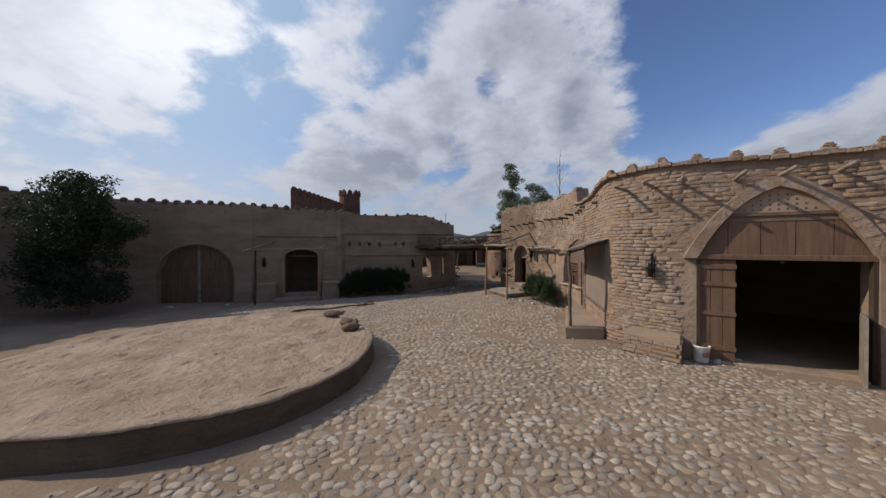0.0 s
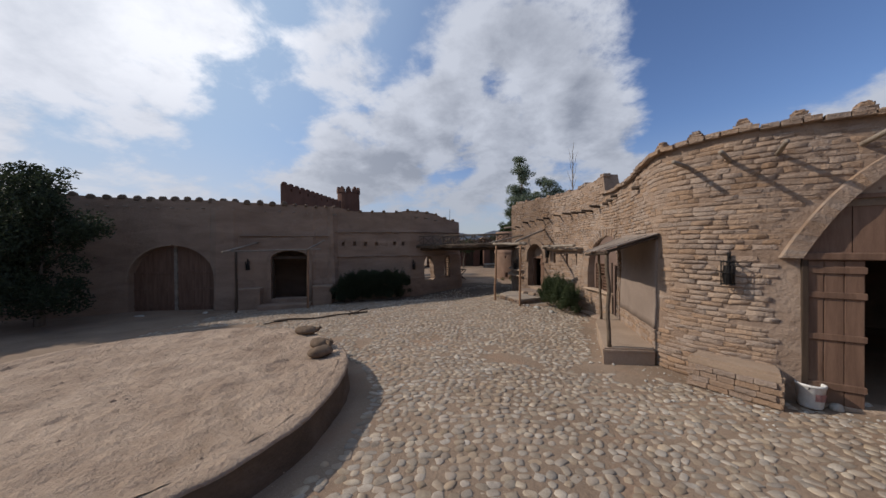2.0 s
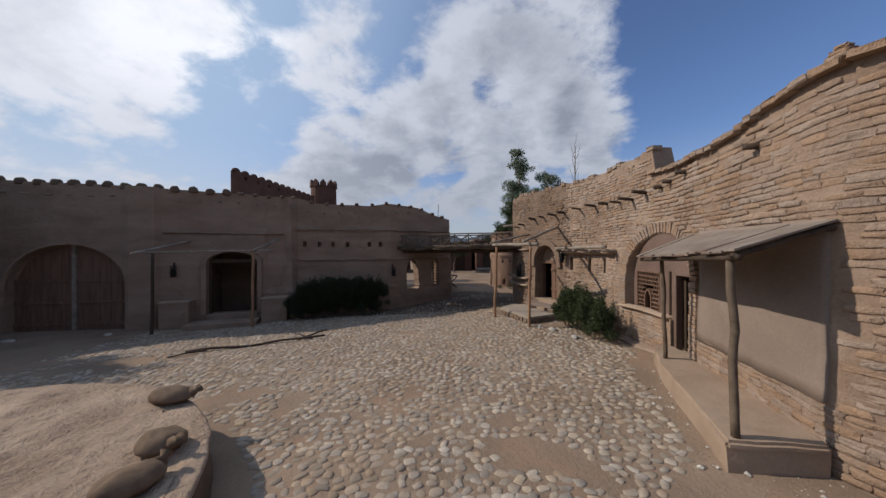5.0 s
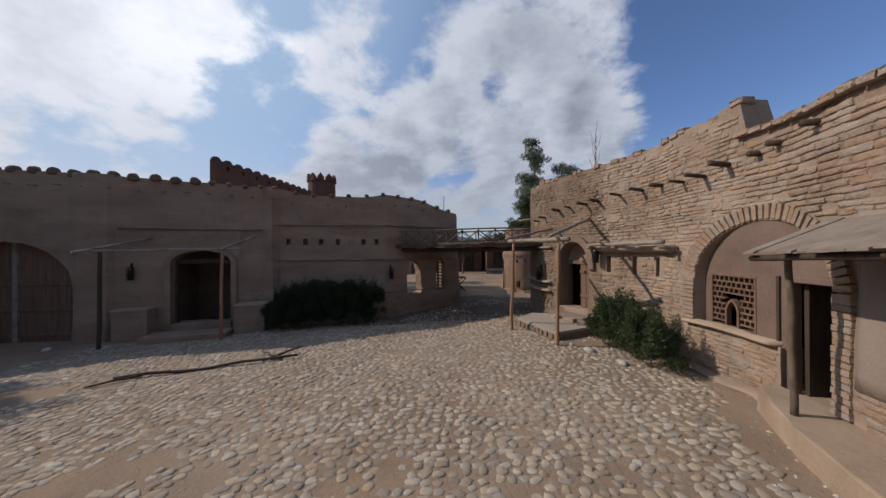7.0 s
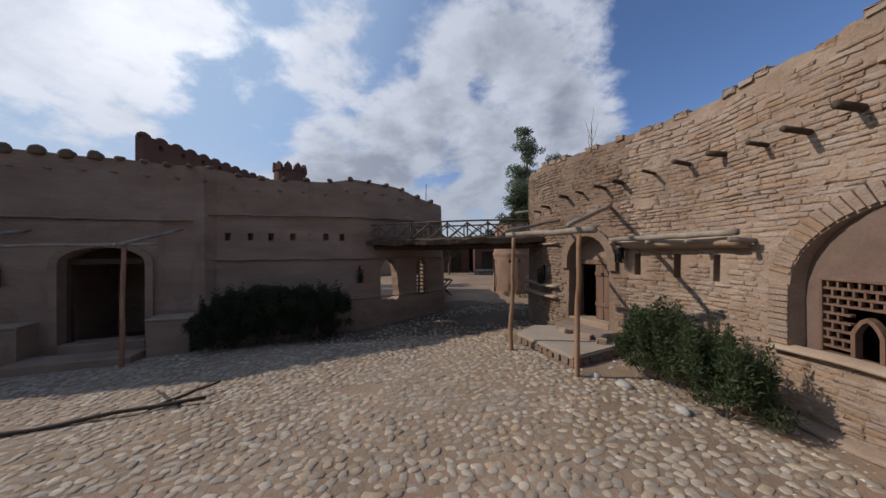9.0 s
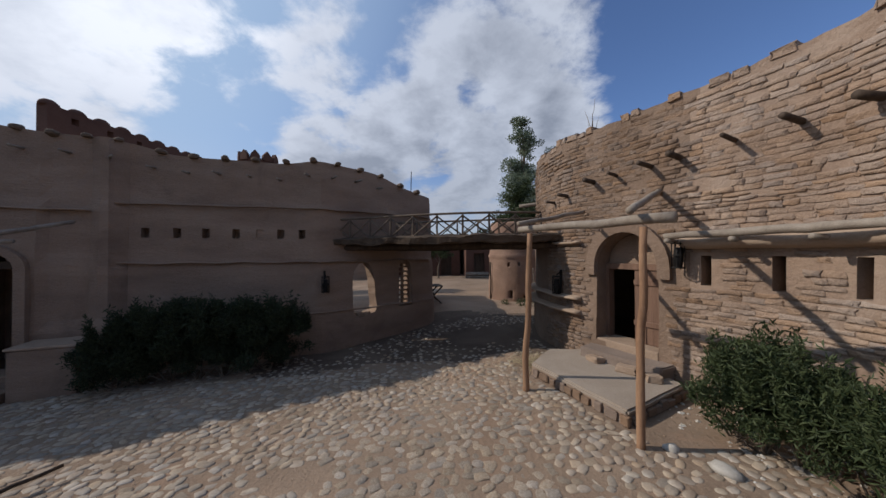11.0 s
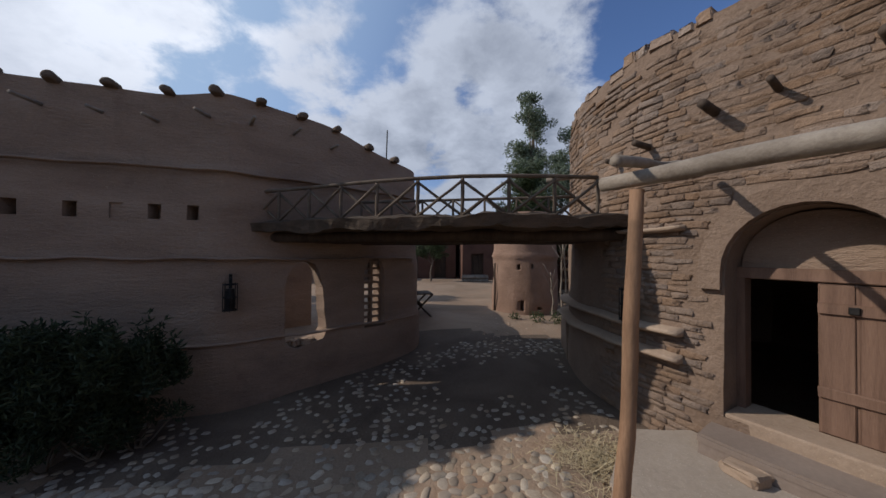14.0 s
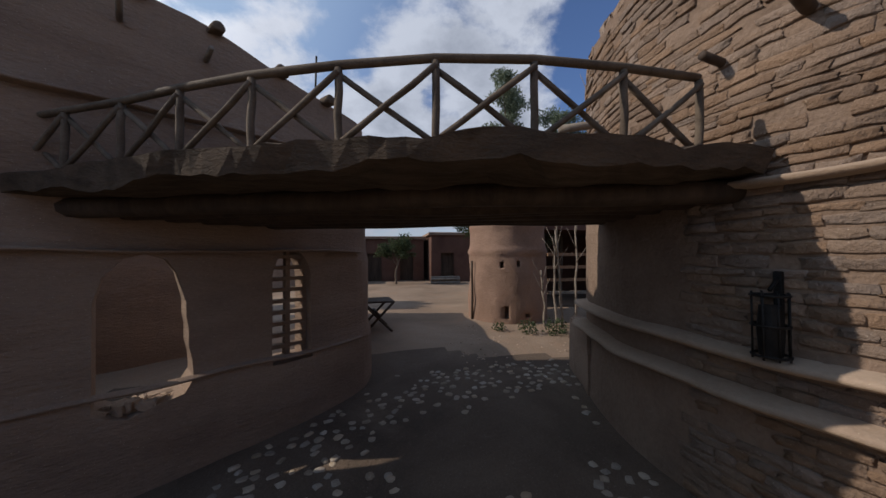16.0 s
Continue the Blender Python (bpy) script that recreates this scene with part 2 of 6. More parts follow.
M_STRAW = material("straw", (0.33, 0.26, 0.15), (0.50, 0.41, 0.26), 6, 60, 0.3, 0.9)
M_HILL = material("far_hills", (0.20, 0.21, 0.23), (0.27, 0.28, 0.30), 0.01, 0.3, 0.0, 1.0)


# ---- helpers of this scene ----
def part(name, bm, mat, parent=None, label="", smooth=False):
    """One mesh object from a bmesh, under a thing or a part."""
    me = bpy.data.meshes.new(name)
    if smooth:
        for f in bm.faces:
            f.smooth = True
    bm.to_mesh(me)
    bm.free()
    me.materials.append(mat)
    ob = new(name, me)
    if parent:
        ob.parent = parent
    if label:
        ob["label"] = label
    return ob


def thing(name, label, category, m=None, group="", kind=""):
    """An Empty that carries a thing's parts."""
    e = new(name)
    e.empty_display_size = 0.2
    e.matrix_world = m if m else Matrix()
    return tagged(e, label, category, group, kind)


def lump(v, scale, amp):
    """A small uneven shift."""
    return noise.noise(Vector(v) * scale) * amp


def box(bm, x0, x1, y0, y1, z0, z1, bevel=0.0, wob=0.0, m=None):
    r = bmesh.ops.create_cube(bm, size=1.0)
    vs = r["verts"]
    for v in vs:
        v.co = Vector((x0 if v.co.x < 0 else x1, y0 if v.co.y < 0 else y1, z0 if v.co.z < 0 else z1))
    if bevel:
        es = list({e for v in vs for e in v.link_edges})
        r2 = bmesh.ops.bevel(bm, geom=es, offset=bevel, segments=2, affect="EDGES", profile=0.6)
        vs = list({v for f in r2["faces"] for v in f.verts} | {v for v in vs if v.is_valid})
    if wob:
        for v in vs:
            v.co += Vector((random.uniform(-wob, wob), random.uniform(-wob, wob), random.uniform(-wob, wob)))
    if m:
        for v in vs:
            v.co = m @ v.co
    return vs


def tube(bm, pts, radii, sides=8, knob=0.0, caps=True):
    """A round, slightly uneven rod along points."""
    pts = [Vector(p) for p in pts]
    if not hasattr(radii, "__len__"):
        radii = [radii] * len(pts)
    rings = []
    for i, p in enumerate(pts):
        d = (pts[min(i + 1, len(pts) - 1)] - pts[max(i - 1, 0)]).normalized()
        a = d.orthogonal().normalized() if i == 0 else (a - d * a.dot(d)).normalized()
        b = d.cross(a)
        ring = []
        for k in range(sides):
            an = 2 * math.pi * k / sides
            r = radii[i] * (1 + random.uniform(-knob, knob))
            ring.append(bm.verts.new(p + (a * math.cos(an) + b * math.sin(an)) * r))
        rings.append(ring)
    for r0, r1 in zip(rings, rings[1:]):
        for k in range(sides):
            bm.faces.new((r0[k], r0[(k + 1) % sides], r1[(k + 1) % sides], r1[k]))
    if caps:
        bm.faces.new(rings[0][::-1])
        bm.faces.new(rings[-1])


def crooked(a, b, n, amp, seed=0):
    """Points from a to b with a natural bend."""
    a, b = Vector(a), Vector(b)
    out = []
    for i in range(n + 1):
        f = i / n
        p = a.lerp(b, f)
        w = math.sin(math.pi * f)
        out.append(p + Vector((lump((f * 3 + seed, seed, 0), 1.3, amp), lump((seed, f * 3, 5), 1.3, amp), lump((7, seed, f * 3), 1.3, amp))) * (0.35 + w))
    return out


class Path:
    """A smooth line on the plan; side +1: the courtyard lies to its left."""

    def __init__(self, ctrl, side):
        p = [Vector((x, y)) for x, y in ctrl]
        p = [p[0] * 2 - p[1]] + p + [p[-1] * 2 - p[-2]]
        out = []
        for i in range(1, len(p) - 2):
            for k in range(16):
                t = k / 16
                a, b, c, d = p[i - 1], p[i], p[i + 1], p[i + 2]
                out.append(0.5 * ((2 * b) + (c - a) * t + (2 * a - 5 * b + 4 * c - d) * t * t + (3 * b - a - 3 * c + d) * t ** 3))
        out.append(p[-2])
        self.p, self.side = out, side
        self.s = [0.0]
        for a, b in zip(out, out[1:]):
            self.s.append(self.s[-1] + (b - a).length)
        self.length = self.s[-1]

    def at(self, s):
        s = max(0.0, min(self.length, s))
        lo = int(np.searchsorted(self.s, s, "right")) - 1
        lo = min(lo, len(self.p) - 2)
        f = (s - self.s[lo]) / max(1e-9, self.s[lo + 1] - self.s[lo])
        return self.p[lo].lerp(self.p[lo + 1], f)

    def tan(self, s):
        return (self.at(s + 0.06) - self.at(s - 0.06)).normalized()

    def nrm(self, s):
        t = self.tan(s)
        return Vector((-t.y, t.x)) * self.side

    def near(self, x, y):
        q = Vector((x, y))
        i = min(range(len(self.p)), key=lambda k: (self.p[k] - q).length)
        return self.s[i]

    def pt(self, s, off, z):
        a = self.at(s) + self.nrm(s) * off
        return Vector((a.x, a.y, z))

    def spot(self, s, z=0.0, off=0.0):
        """Local x along the wall (to the right as seen from the courtyard), y into the wall, z up."""
        t = self.tan(s) * -self.side
        n = self.nrm(s)
        a = self.at(s) + n * off
        return Matrix(((t.x, -n.x, 0, a.x), (t.y, -n.y, 0, a.y), (0, 0, 1, z), (0, 0, 0, 1)))


def arch_outline(w, z0, zs, za, pointed=False, n=14):
    """Outline of an arched opening, left foot to right foot."""
    h = w / 2
    pts = [(-h, z0), (-h, zs)]
    for i in range(1, n):
        a = math.pi * i / n
        x = -h * math.cos(a)
        if pointed:
            u = abs(x) / h
            zz = zs + (za - zs) * ((1 - u ** 2.3) * 0.72 + (1 - u) * 0.28)
        else:
            zz = zs + (za - zs) * math.sin(a)
        pts.append((x, zz))
    pts += [(h, zs), (h, z0)]
    return pts


def prism(bm, outline, y0, y1, m=None):
    """A solid from an outline in x and z, between two depths y."""
    a = [bm.verts.new((x, y0, z)) for x, z in outline]
    b = [bm.verts.new((x, y1, z)) for x, z in outline]
    k = len(a)
    bm.faces.new(a)
    bm.faces.new(b[::-1])
    for i in range(k):
        bm.faces.new((a[i], b[i], b[(i + 1) % k], a[(i + 1) % k]))
    if m:
        for v in a + b:
            v.co = m @ v.co
    return a + b


def ring_band(bm, outer, inner, y0, y1):
    """A band between two open outlines of equal length (an arch's rim)."""
    v = [[bm.verts.new((x, y, z)) for x, z in o] for o, y in ((outer, y0), (inner, y0), (inner, y1), (outer, y1))]
    k = len(outer)
    for i in range(k - 1):
        for a, b in ((0, 1), (1, 2), (2, 3), (3, 0)):
            bm.faces.new((v[a][i], v[a][i + 1], v[b][i + 1], v[b][i]))
    bm.faces.new([v[j][0] for j in range(4)])
    bm.faces.new([v[j][-1] for j in range(3, -1, -1)])


def cut(ob, bm_cutter):
    """Cuts openings out of a wall for good."""
    bmesh.ops.recalc_face_normals(bm_cutter, faces=bm_cutter.faces)
    me = bpy.data.meshes.new("cutter")
    bm_cutter.to_mesh(me)
    bm_cutter.free()
    c = new("cutter", me)
    c.parent = ob.parent
    mod = ob.modifiers.new("cut", "BOOLEAN")
    mod.operation, mod.object, mod.solver = "DIFFERENCE", c, "EXACT"
    mod.use_self = True
    bpy.context.view_layer.update()
    done = bpy.data.meshes.new_from_object(ob.evaluated_get(bpy.context.evaluated_depsgraph_get()))
    ob.modifiers.clear()
    old = ob.data
    ob.data = done
    bpy.data.meshes.remove(old)
    bpy.data.objects.remove(c)
    bpy.data.meshes.remove(me)


def wall_solid(name, path, s0, s1, zb, ztop, thick, mat, label, step=0.16, rough=0.03, batter=0.015, band=None, kind="structure"):
    """A thick mud wall along a path with an uneven face."""
    bm = bmesh.new()
    ns, nz = max(2, int((s1 - s0) / step)), 26
    front, back = [], []
    for i in range(ns + 1):
        s = s0 + (s1 - s0) * i / ns
        top = ztop(s)
        cf, cb = [], []
        for k in range(nz + 1):
            z = zb + (top - zb) * k / nz
            off = -batter * z + lump((s, z, 3.1), 0.9, rough) + lump((s, z, 9.7), 3.5, rough * 0.5)
            if band:
                off += band(s, z)
            cf.append(bm.verts.new(path.pt(s, off, z)))
            cb.append(bm.verts.new(path.pt(s, -thick, z)))
        front.append(cf)
        back.append(cb)
    for i in range(ns):
        for k in range(nz):
            bm.faces.new((front[i][k], front[i + 1][k], front[i + 1][k + 1], front[i][k + 1]))
            bm.faces.new((back[i][k + 1], back[i + 1][k + 1], back[i + 1][k], back[i][k]))
        bm.faces.new((front[i][nz], front[i + 1][nz], back[i + 1][nz], back[i][nz]))
        bm.faces.new((front[i + 1][0], front[i][0], back[i][0], back[i + 1][0]))
    for k in range(nz):
        bm.faces.new((front[0][k + 1], back[0][k + 1], back[0][k], front[0][k]))
        bm.faces.new((front[ns][k], back[ns][k], back[ns][k + 1], front[ns][k + 1]))
    bmesh.ops.recalc_face_normals(bm, faces=bm.faces)
    ob = part(name, bm, mat)
    tagged(ob, label, "wall", "", kind)
    return ob


def sstep(v, a, b):
    t = max(0.0, min(1.0, (v - a) / (b - a)))
    return t * t * (3 - 2 * t)


def ground_z(x, y):
    """Height of the courtyard's ground, which falls towards the passage."""
    mid = -0.025 * min(max(y, 0), 18.5) + 0.033 * max(-8.0, min(0.0, x)) * sstep(y, 0, 8)
    right = -0.15 * sstep(y, 0, 5) - 0.006 * min(max(y, 0), 18.5)
    f = sstep(x, 0.0, 3.2)
    return mid * (1 - f) + right * f + 0.05 * max(0.0, min(6.0, y - 18.5)) * (1 - 0.6 * f)


# ---- ground ----
PLAT = (-4.6, 6.18, 3.15)           # the round threshing platform: centre and half width


def platform_reach(a):
    """The platform's half width along a bearing: fuller on the near side than on the far one."""
    up = math.sin(a) > 0
    e, deep = (1.9, 3.2) if up else (2.35, 3.07)
    return (abs(math.cos(a) / PLAT[2]) ** e + abs(math.sin(a) / deep) ** e) ** (-1 / e)



def make_ground():
    def lines(lo, hi, step, far):
        mid = list(np.arange(lo, hi + 1e-6, step))
        out, d, a, b = mid, step, lo, hi
        while b < far:
            d *= 1.5
            a, b = a - d, b + d
            out = [a] + out + [b]
        return out
    xs, ys = lines(-20, 14, 0.25, 1500), lines(-10, 42, 0.25, 1500)
    verts, faces = [], []
    for y in ys:
        for x in xs:
            inside = -20 <= x <= 14 and -10 <= y <= 42
            z = ground_z(x, y) + (lump((x, y, 0), 0.5, 0.03) + lump((x, y, 4), 2.3, 0.015) if inside else 0)
            verts.append((x, y, z))
    w = len(xs)
    for j in range(len(ys) - 1):
        for i in range(w - 1):
            a = j * w + i
            faces.append((a, a + 1, a + w + 1, a + w))
    me = bpy.data.meshes.new("ground")
    me.from_pydata(verts, [], faces)
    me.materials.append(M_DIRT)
    me.materials.append(M_EARTH_SHADED)
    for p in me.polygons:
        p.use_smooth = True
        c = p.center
        # the passage floor takes the earth that has shade in its colour
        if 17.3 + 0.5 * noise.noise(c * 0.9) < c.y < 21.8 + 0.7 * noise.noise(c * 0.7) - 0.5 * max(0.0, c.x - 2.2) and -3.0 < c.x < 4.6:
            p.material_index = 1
    return tagged(new("ground", me), "dusty brown earth of the courtyard, set with cobbles", "ground", "", "structure")


ground = make_ground()

# ---- the sunlit right-hand building ----
RP = Path([(11.5, -3.0), (11.0, 0.5), (9.4, 3.3), (7.3, 5.23), (5.25, 6.52), (4.5, 7.3), (4.2, 7.95), (4.33, 8.6), (4.6, 9.7), (4.78, 10.5), (5.0, 11.2), (5.06, 11.8),
           (5.0, 12.5), (4.93, 13.1), (4.95, 13.8), (4.88, 14.25), (4.68, 14.8), (4.4, 15.45), (4.1, 16.15), (3.8, 16.75), (3.55, 17.4), (3.45, 18.2), (3.52, 18.9), (3.85, 19.8), (4.6, 20.6), (6.5, 21.2), (9.5, 21.0)], 1)
S_NOTCH = RP.near(5.06, 11.9)
S_CURVE = RP.near(4.2, 7.95)
S_GATE = (RP.near(7.3, 5.23) + RP.near(5.25, 6.52)) / 2 - 0.07
GATE_W = 2.42
S_WIN = (RP.near(4.78, 10.42) + RP.near(4.97, 12.75)) / 2
WIN_W = 2.3
S_DOOR = RP.near(4.12, 16.1) + 0.045
DOOR_W = 1.08
S_SLOTS = [RP.near(4.56, 15.05), RP.near(4.86, 14.4), RP.near(4.95, 13.72)]


def right_top(s):
    if s < S_NOTCH:
        return 3.93 + 0.06 * math.sin(s * 1.1) + lump((s, 1, 1), 2.0, 0.05) - 0.14 * sstep(s, S_CURVE + 0.5, S_CURVE + 2.5)
    if s < S_NOTCH + 0.42:
        return 4.46 - 0.25 * (s - S_NOTCH) + lump((s, 2, 0), 6.0, 0.09)
    return 4.34 - 0.012 * (s - S_NOTCH) + lump((s, 2, 0), 3.0, 0.11)


wall_right = wall_solid("wall_east", RP, 0, RP.length, -0.9, right_top, 0.55, M_JOINT, "sunlit mud-brick wall with raked horizontal courses", step=0.13, rough=0.035)
wall_right["category"] = "wall"
cb = bmesh.new()
prism(cb, arch_outline(GATE_W, -1.2, 1.95, 3.32, True), -0.5, 0.9, RP.spot(S_GATE))
prism(cb, arch_outline(WIN_W, 0.62, 1.42, 2.44), -0.5, 0.9, RP.spot(S_WIN))
prism(cb, [(0.32, -0.02), (0.32, 0.66), (1.15, 0.66), (1.15, -0.02)], -0.5, 0.9, RP.spot(S_WIN))
prism(cb, arch_outline(DOOR_W, 0.22, 1.62, 2.22), -0.5, 0.9, RP.spot(S_DOOR))
cut(wall_right, cb)
cb = bmesh.new()
for s in S_SLOTS:
    prism(cb, [(-0.062, 1.40), (-0.062, 1.83), (0.062, 1.83), (0.062, 1.40)], -0.5, 0.9, RP.spot(s))
cut(wall_right, cb)
# beyond the wall slots the mud is browner
S_BROWN = RP.near(4.5, 15.2)
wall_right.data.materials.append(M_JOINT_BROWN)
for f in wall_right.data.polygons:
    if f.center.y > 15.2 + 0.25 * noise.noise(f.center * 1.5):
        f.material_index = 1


# closed rooms behind the wall: a roof and a back wall
BACK = Path([(16.5, -4.0), (16.0, 3.0), (13.0, 9.0), (11.0, 13.0), (10.0, 17.0), (9.0, 20.8)], 1)
wall_solid("wall_east_back", BACK, 0, BACK.length, -0.9, lambda s: 3.6, 0.4, M_MUD, "plain mud wall at the back of the rooms", step=0.6)


def east_roof():
    bm = bmesh.new()
    n = 60
    rows = []
    for i in range(n + 1):
        f = i / n
        s = f * RP.length * 0.985
        a = RP.at(s) - RP.nrm(s) * 0.5
        b = BACK.at(f * BACK.length)
        rows.append([bm.verts.new((a.x, a.y, 3.35)), bm.verts.new((b.x, b.y, 3.35)), bm.verts.new((b.x, b.y, 3.6)), bm.verts.new((a.x, a.y, 3.6))])
    for r0, r1 in zip(rows, rows[1:]):
        for k in range(4):
            bm.faces.new((r0[k], r0[(k + 1) % 4], r1[(k + 1) % 4], r1[k]))
    bm.faces.new(rows[0][::-1])
    bm.faces.new(rows[-1])
    bmesh.ops.recalc_face_normals(bm, faces=bm.faces)
    return tagged(part("roof_east", bm, M_MUD), "flat packed-earth roof", "roof", "", "structure")


east_roof()

# ---- the shaded left-hand building ----
LP = Path([(-17.6, 3.0), (-18.0, 8.0), (-17.7, 12.6), (-16.0, 14.0), (-14.2, 15.05), (-12.4, 15.35), (-10.6, 15.65), (-9.6, 15.95), (-8.7, 16.35), (-6.8, 16.95), (-5.8, 17.4), (-5.5, 17.7),
           (-4.0, 18.05), (-2.6, 18.35), (-2.05, 18.42), (-1.75, 18.55), (-1.1, 19.0), (0.0, 19.8), (0.7, 20.5), (0.88, 20.95), (0.85, 21.35)], -1)
S_LG = LP.near(-12.25, 15.38)
S_LD = LP.near(-7.65, 16.7)
S_W1 = LP.near(-1.0, 19.07)
S_W2 = LP.near(0.03, 19.83)
HOLES = [(-5.4, 17.72), (-4.8, 17.85), (-4.25, 17.96), (-3.75, 18.07), (-3.26, 18.17), (-2.8, 18.27), (-2.36, 18.35)]
S_COR = LP.near(-1.9, 18.48)
S_PIL = LP.near(-5.65, 17.55)


def left_top(s):
    return 4.5 - 0.022 * max(0, s - 10) - 0.15 * sstep(s, S_PIL, S_PIL + 1) + lump((s, 5, 0), 0.8, 0.05) - 0.28 * sstep(s, S_COR + 1.2, S_COR + 3.6) + 0.13 * sstep(s, S_COR - 1.1, S_COR - 0.1) * (1 - sstep(s, S_COR + 0.9, S_COR + 2.4))


def left_band(s, z):
    """The wall steps back a little above each ledge."""
    o = 0.0
    if s > S_PIL - 1.0:
        o += -0.035 * sstep(z, 2.93, 2.96) - 0.03 * sstep(z, 1.66, 1.69) - 0.05 * sstep(z, 0.42, 0.46)
    elif s > LP.near(-9.6, 15.95):
        o += -0.07 * sstep(z, 2.72, 2.76)
    b0, b1 = LP.near(-10.6, 15.65), LP.near(-9.7, 15.9)
    o += 0.12 * sstep(s, b0 - 0.05, b0 + 0.05) * (1 - sstep(s, b1 - 0.05, b1 + 0.05))
    o += 0.10 * sstep(s, S_PIL - 0.35, S_PIL - 0.25) * (1 - sstep(s, S_PIL - 0.02, S_PIL + 0.06))
    return o


wall_left = wall_solid("wall_west", LP, 0, LP.length, -1.3, left_top, 0.5, M_MUD, "shaded brown mud-plastered wall with a scalloped parapet", step=0.14, rough=0.04, band=left_band)
cb = bmesh.new()
prism(cb, arch_outline(3.5, -1.5, 0.75, 2.3), -0.5, 1.0, LP.spot(S_LG))
prism(cb, arch_outline(1.66, -0.35, 1.62, 2.02, False), -0.5, 1.0, LP.spot(S_LD))
prism(cb, [(-0.31, 0.3), (-0.32, 1.2), (-0.27, 1.42), (-0.15, 1.58), (0.0, 1.63), (0.14, 1.58), (0.22, 1.45), (0.26, 1.28), (0.29, 1.16), (0.29, 1.02), (0.31, 0.9), (0.31, 0.74), (0.34, 0.6), (0.35, 0.42), (0.28, 0.3), (0.1, 0.26), (-0.1, 0.2), (-0.22, 0.24)], -0.6, 1.0, LP.spot(S_W1))
prism(cb, arch_outline(0.46, 0.36, 1.3, 1.68), -0.6, 1.0, LP.spot(S_W2))
for k in range(7):
    s = LP.near(*HOLES[k])
    prism(cb, [(-0.075, 2.22), (-0.075, 2.43), (0.075, 2.43), (0.075, 2.22)], -0.5, 0.34 if k != 4 else 0.15, LP.spot(s))
cut(wall_left, cb)

# ---- walls that close the place behind the camera ----
CP = Path([(-17.6, 3.0), (-16.0, -4.0), (-8.0, -9.0), (2.0, -9.5), (9.0, -7.5), (11.5, -3.0)], -1)
wall_solid("wall_south", CP, 0, CP.length, -0.9, lambda s: 3.8, 0.5, M_MUD, "plain mud wall closing the courtyard", step=0.5)
WB = Path([(-18.2, 12.5), (-15.0, 21.0), (-9.8, 30.0)], -1)
wall_solid("wall_west_back", WB, 0, WB.length, -1.3, lambda s: 3.6, 0.4, M_MUD, "plain mud wall behind the gatehouse", step=0.6)

# ---- the round platform ----


def make_platform():
    cx, cy, r = PLAT
    n, z0 = 260, 0.235
    t = thing("round_platform", "low round earthen platform with a plastered rim, on the cobbles", "platform")

    def ring_mesh(name, rings, mat, label, fine):
        bm = bmesh.new()
        prev = None
        for f, dz in rings:
            cur = []
            for k in range(n if f else 1):
                a = 2 * math.pi * k / n
                rr = platform_reach(a) * f * (1 + lump((math.cos(a) * 2, math.sin(a) * 2, 1), 1.2, 0.012) + lump((math.cos(a) * 9, math.sin(a) * 9, 1), 1.2, 0.007))
                x, y = cx + rr * math.cos(a), cy + rr * math.sin(a)
                z = z0 + dz - 0.012 * (y - cy) + lump((x, y, 2), 0.9, 0.03) + (lump((x, y, 6), 3.4, 0.032) + lump((x, y, 11), 9.0, 0.022)) * fine
                pit = noise.noise(Vector((x * 5.5, y * 3.2, 40)))
                z -= 0.09 * fine * max(0.0, pit - 0.38)
                cur.append(bm.verts.new((x, y, z)))
            if prev:
                for k in range(n):
                    q = (k + 1) % n
                    if len(prev) == 1:
                        bm.faces.new((prev[0], cur[k], cur[q]))
                    else:
                        bm.faces.new((prev[k], cur[k], cur[q], prev[q]))
            prev = cur
        part(name, bm, mat, t, label, smooth=True)
    ring_mesh("earth_top", [(0.0, 0.0)] + [(0.02 + 0.925 * (i / 60) ** 0.75, 0.0) for i in range(61)], M_EARTH, "trodden bare earth", 1.0)
    ring_mesh("rim", [(0.93, -0.03), (0.938, -0.002), (0.955, 0.0), (0.975, -0.002), (0.992, -0.006), (1.0, -0.018), (1.001, -0.04)], M_EARTH, "worn earthen edge", 0.5)
    ring_mesh("side_wall", [(0.985, -0.03), (0.994, -0.04), (0.992, -0.09), (0.996, -0.15), (0.994, -0.21), (0.998, -0.27), (1.004, -0.38), (1.01, -0.9)], M_MUD_SHADED, "cracked dark mud side with its shade in the colour", 0.9)


make_platform()


# ---- small builders for repeated parts ----
def boards(bm, x0, x1, z0, top, y0, y1, n, gap=0.006):
    """Upright boards between x0 and x1; top is a height or a function of x."""
    w = (x1 - x0) / n
    for i in range(n):
        a, b = x0 + i * w + gap, x0 + (i + 1) * w - gap
        ta, tb = (top(a), top(b)) if callable(top) else (top, top)
        j = random.uniform(0, 0.006)
        vs = [bm.verts.new(p) for p in ((a, y0 + j, z0), (b, y0 + j, z0), (b, y0 + j, tb), (a, y0 + j, ta), (a, y1, z0), (b, y1, z0), (b, y1, tb), (a, y1, ta))]
        for f in ((0, 1, 2, 3), (5, 4, 7, 6), (4, 0, 3, 7), (1, 5, 6, 2), (3, 2, 6, 7), (4, 5, 1, 0)):
            bm.faces.new([vs[k] for k in f])


def each_board(parent, name, x0, x1, z0, top, y0, y1, n, mat):
    w = (x1 - x0) / n
    for i in range(n):
        bm = bmesh.new()
        boards(bm, x0 + i * w, x0 + (i + 1) * w, z0, top, y0, y1, 1)
        part(name, bm, mat, parent)


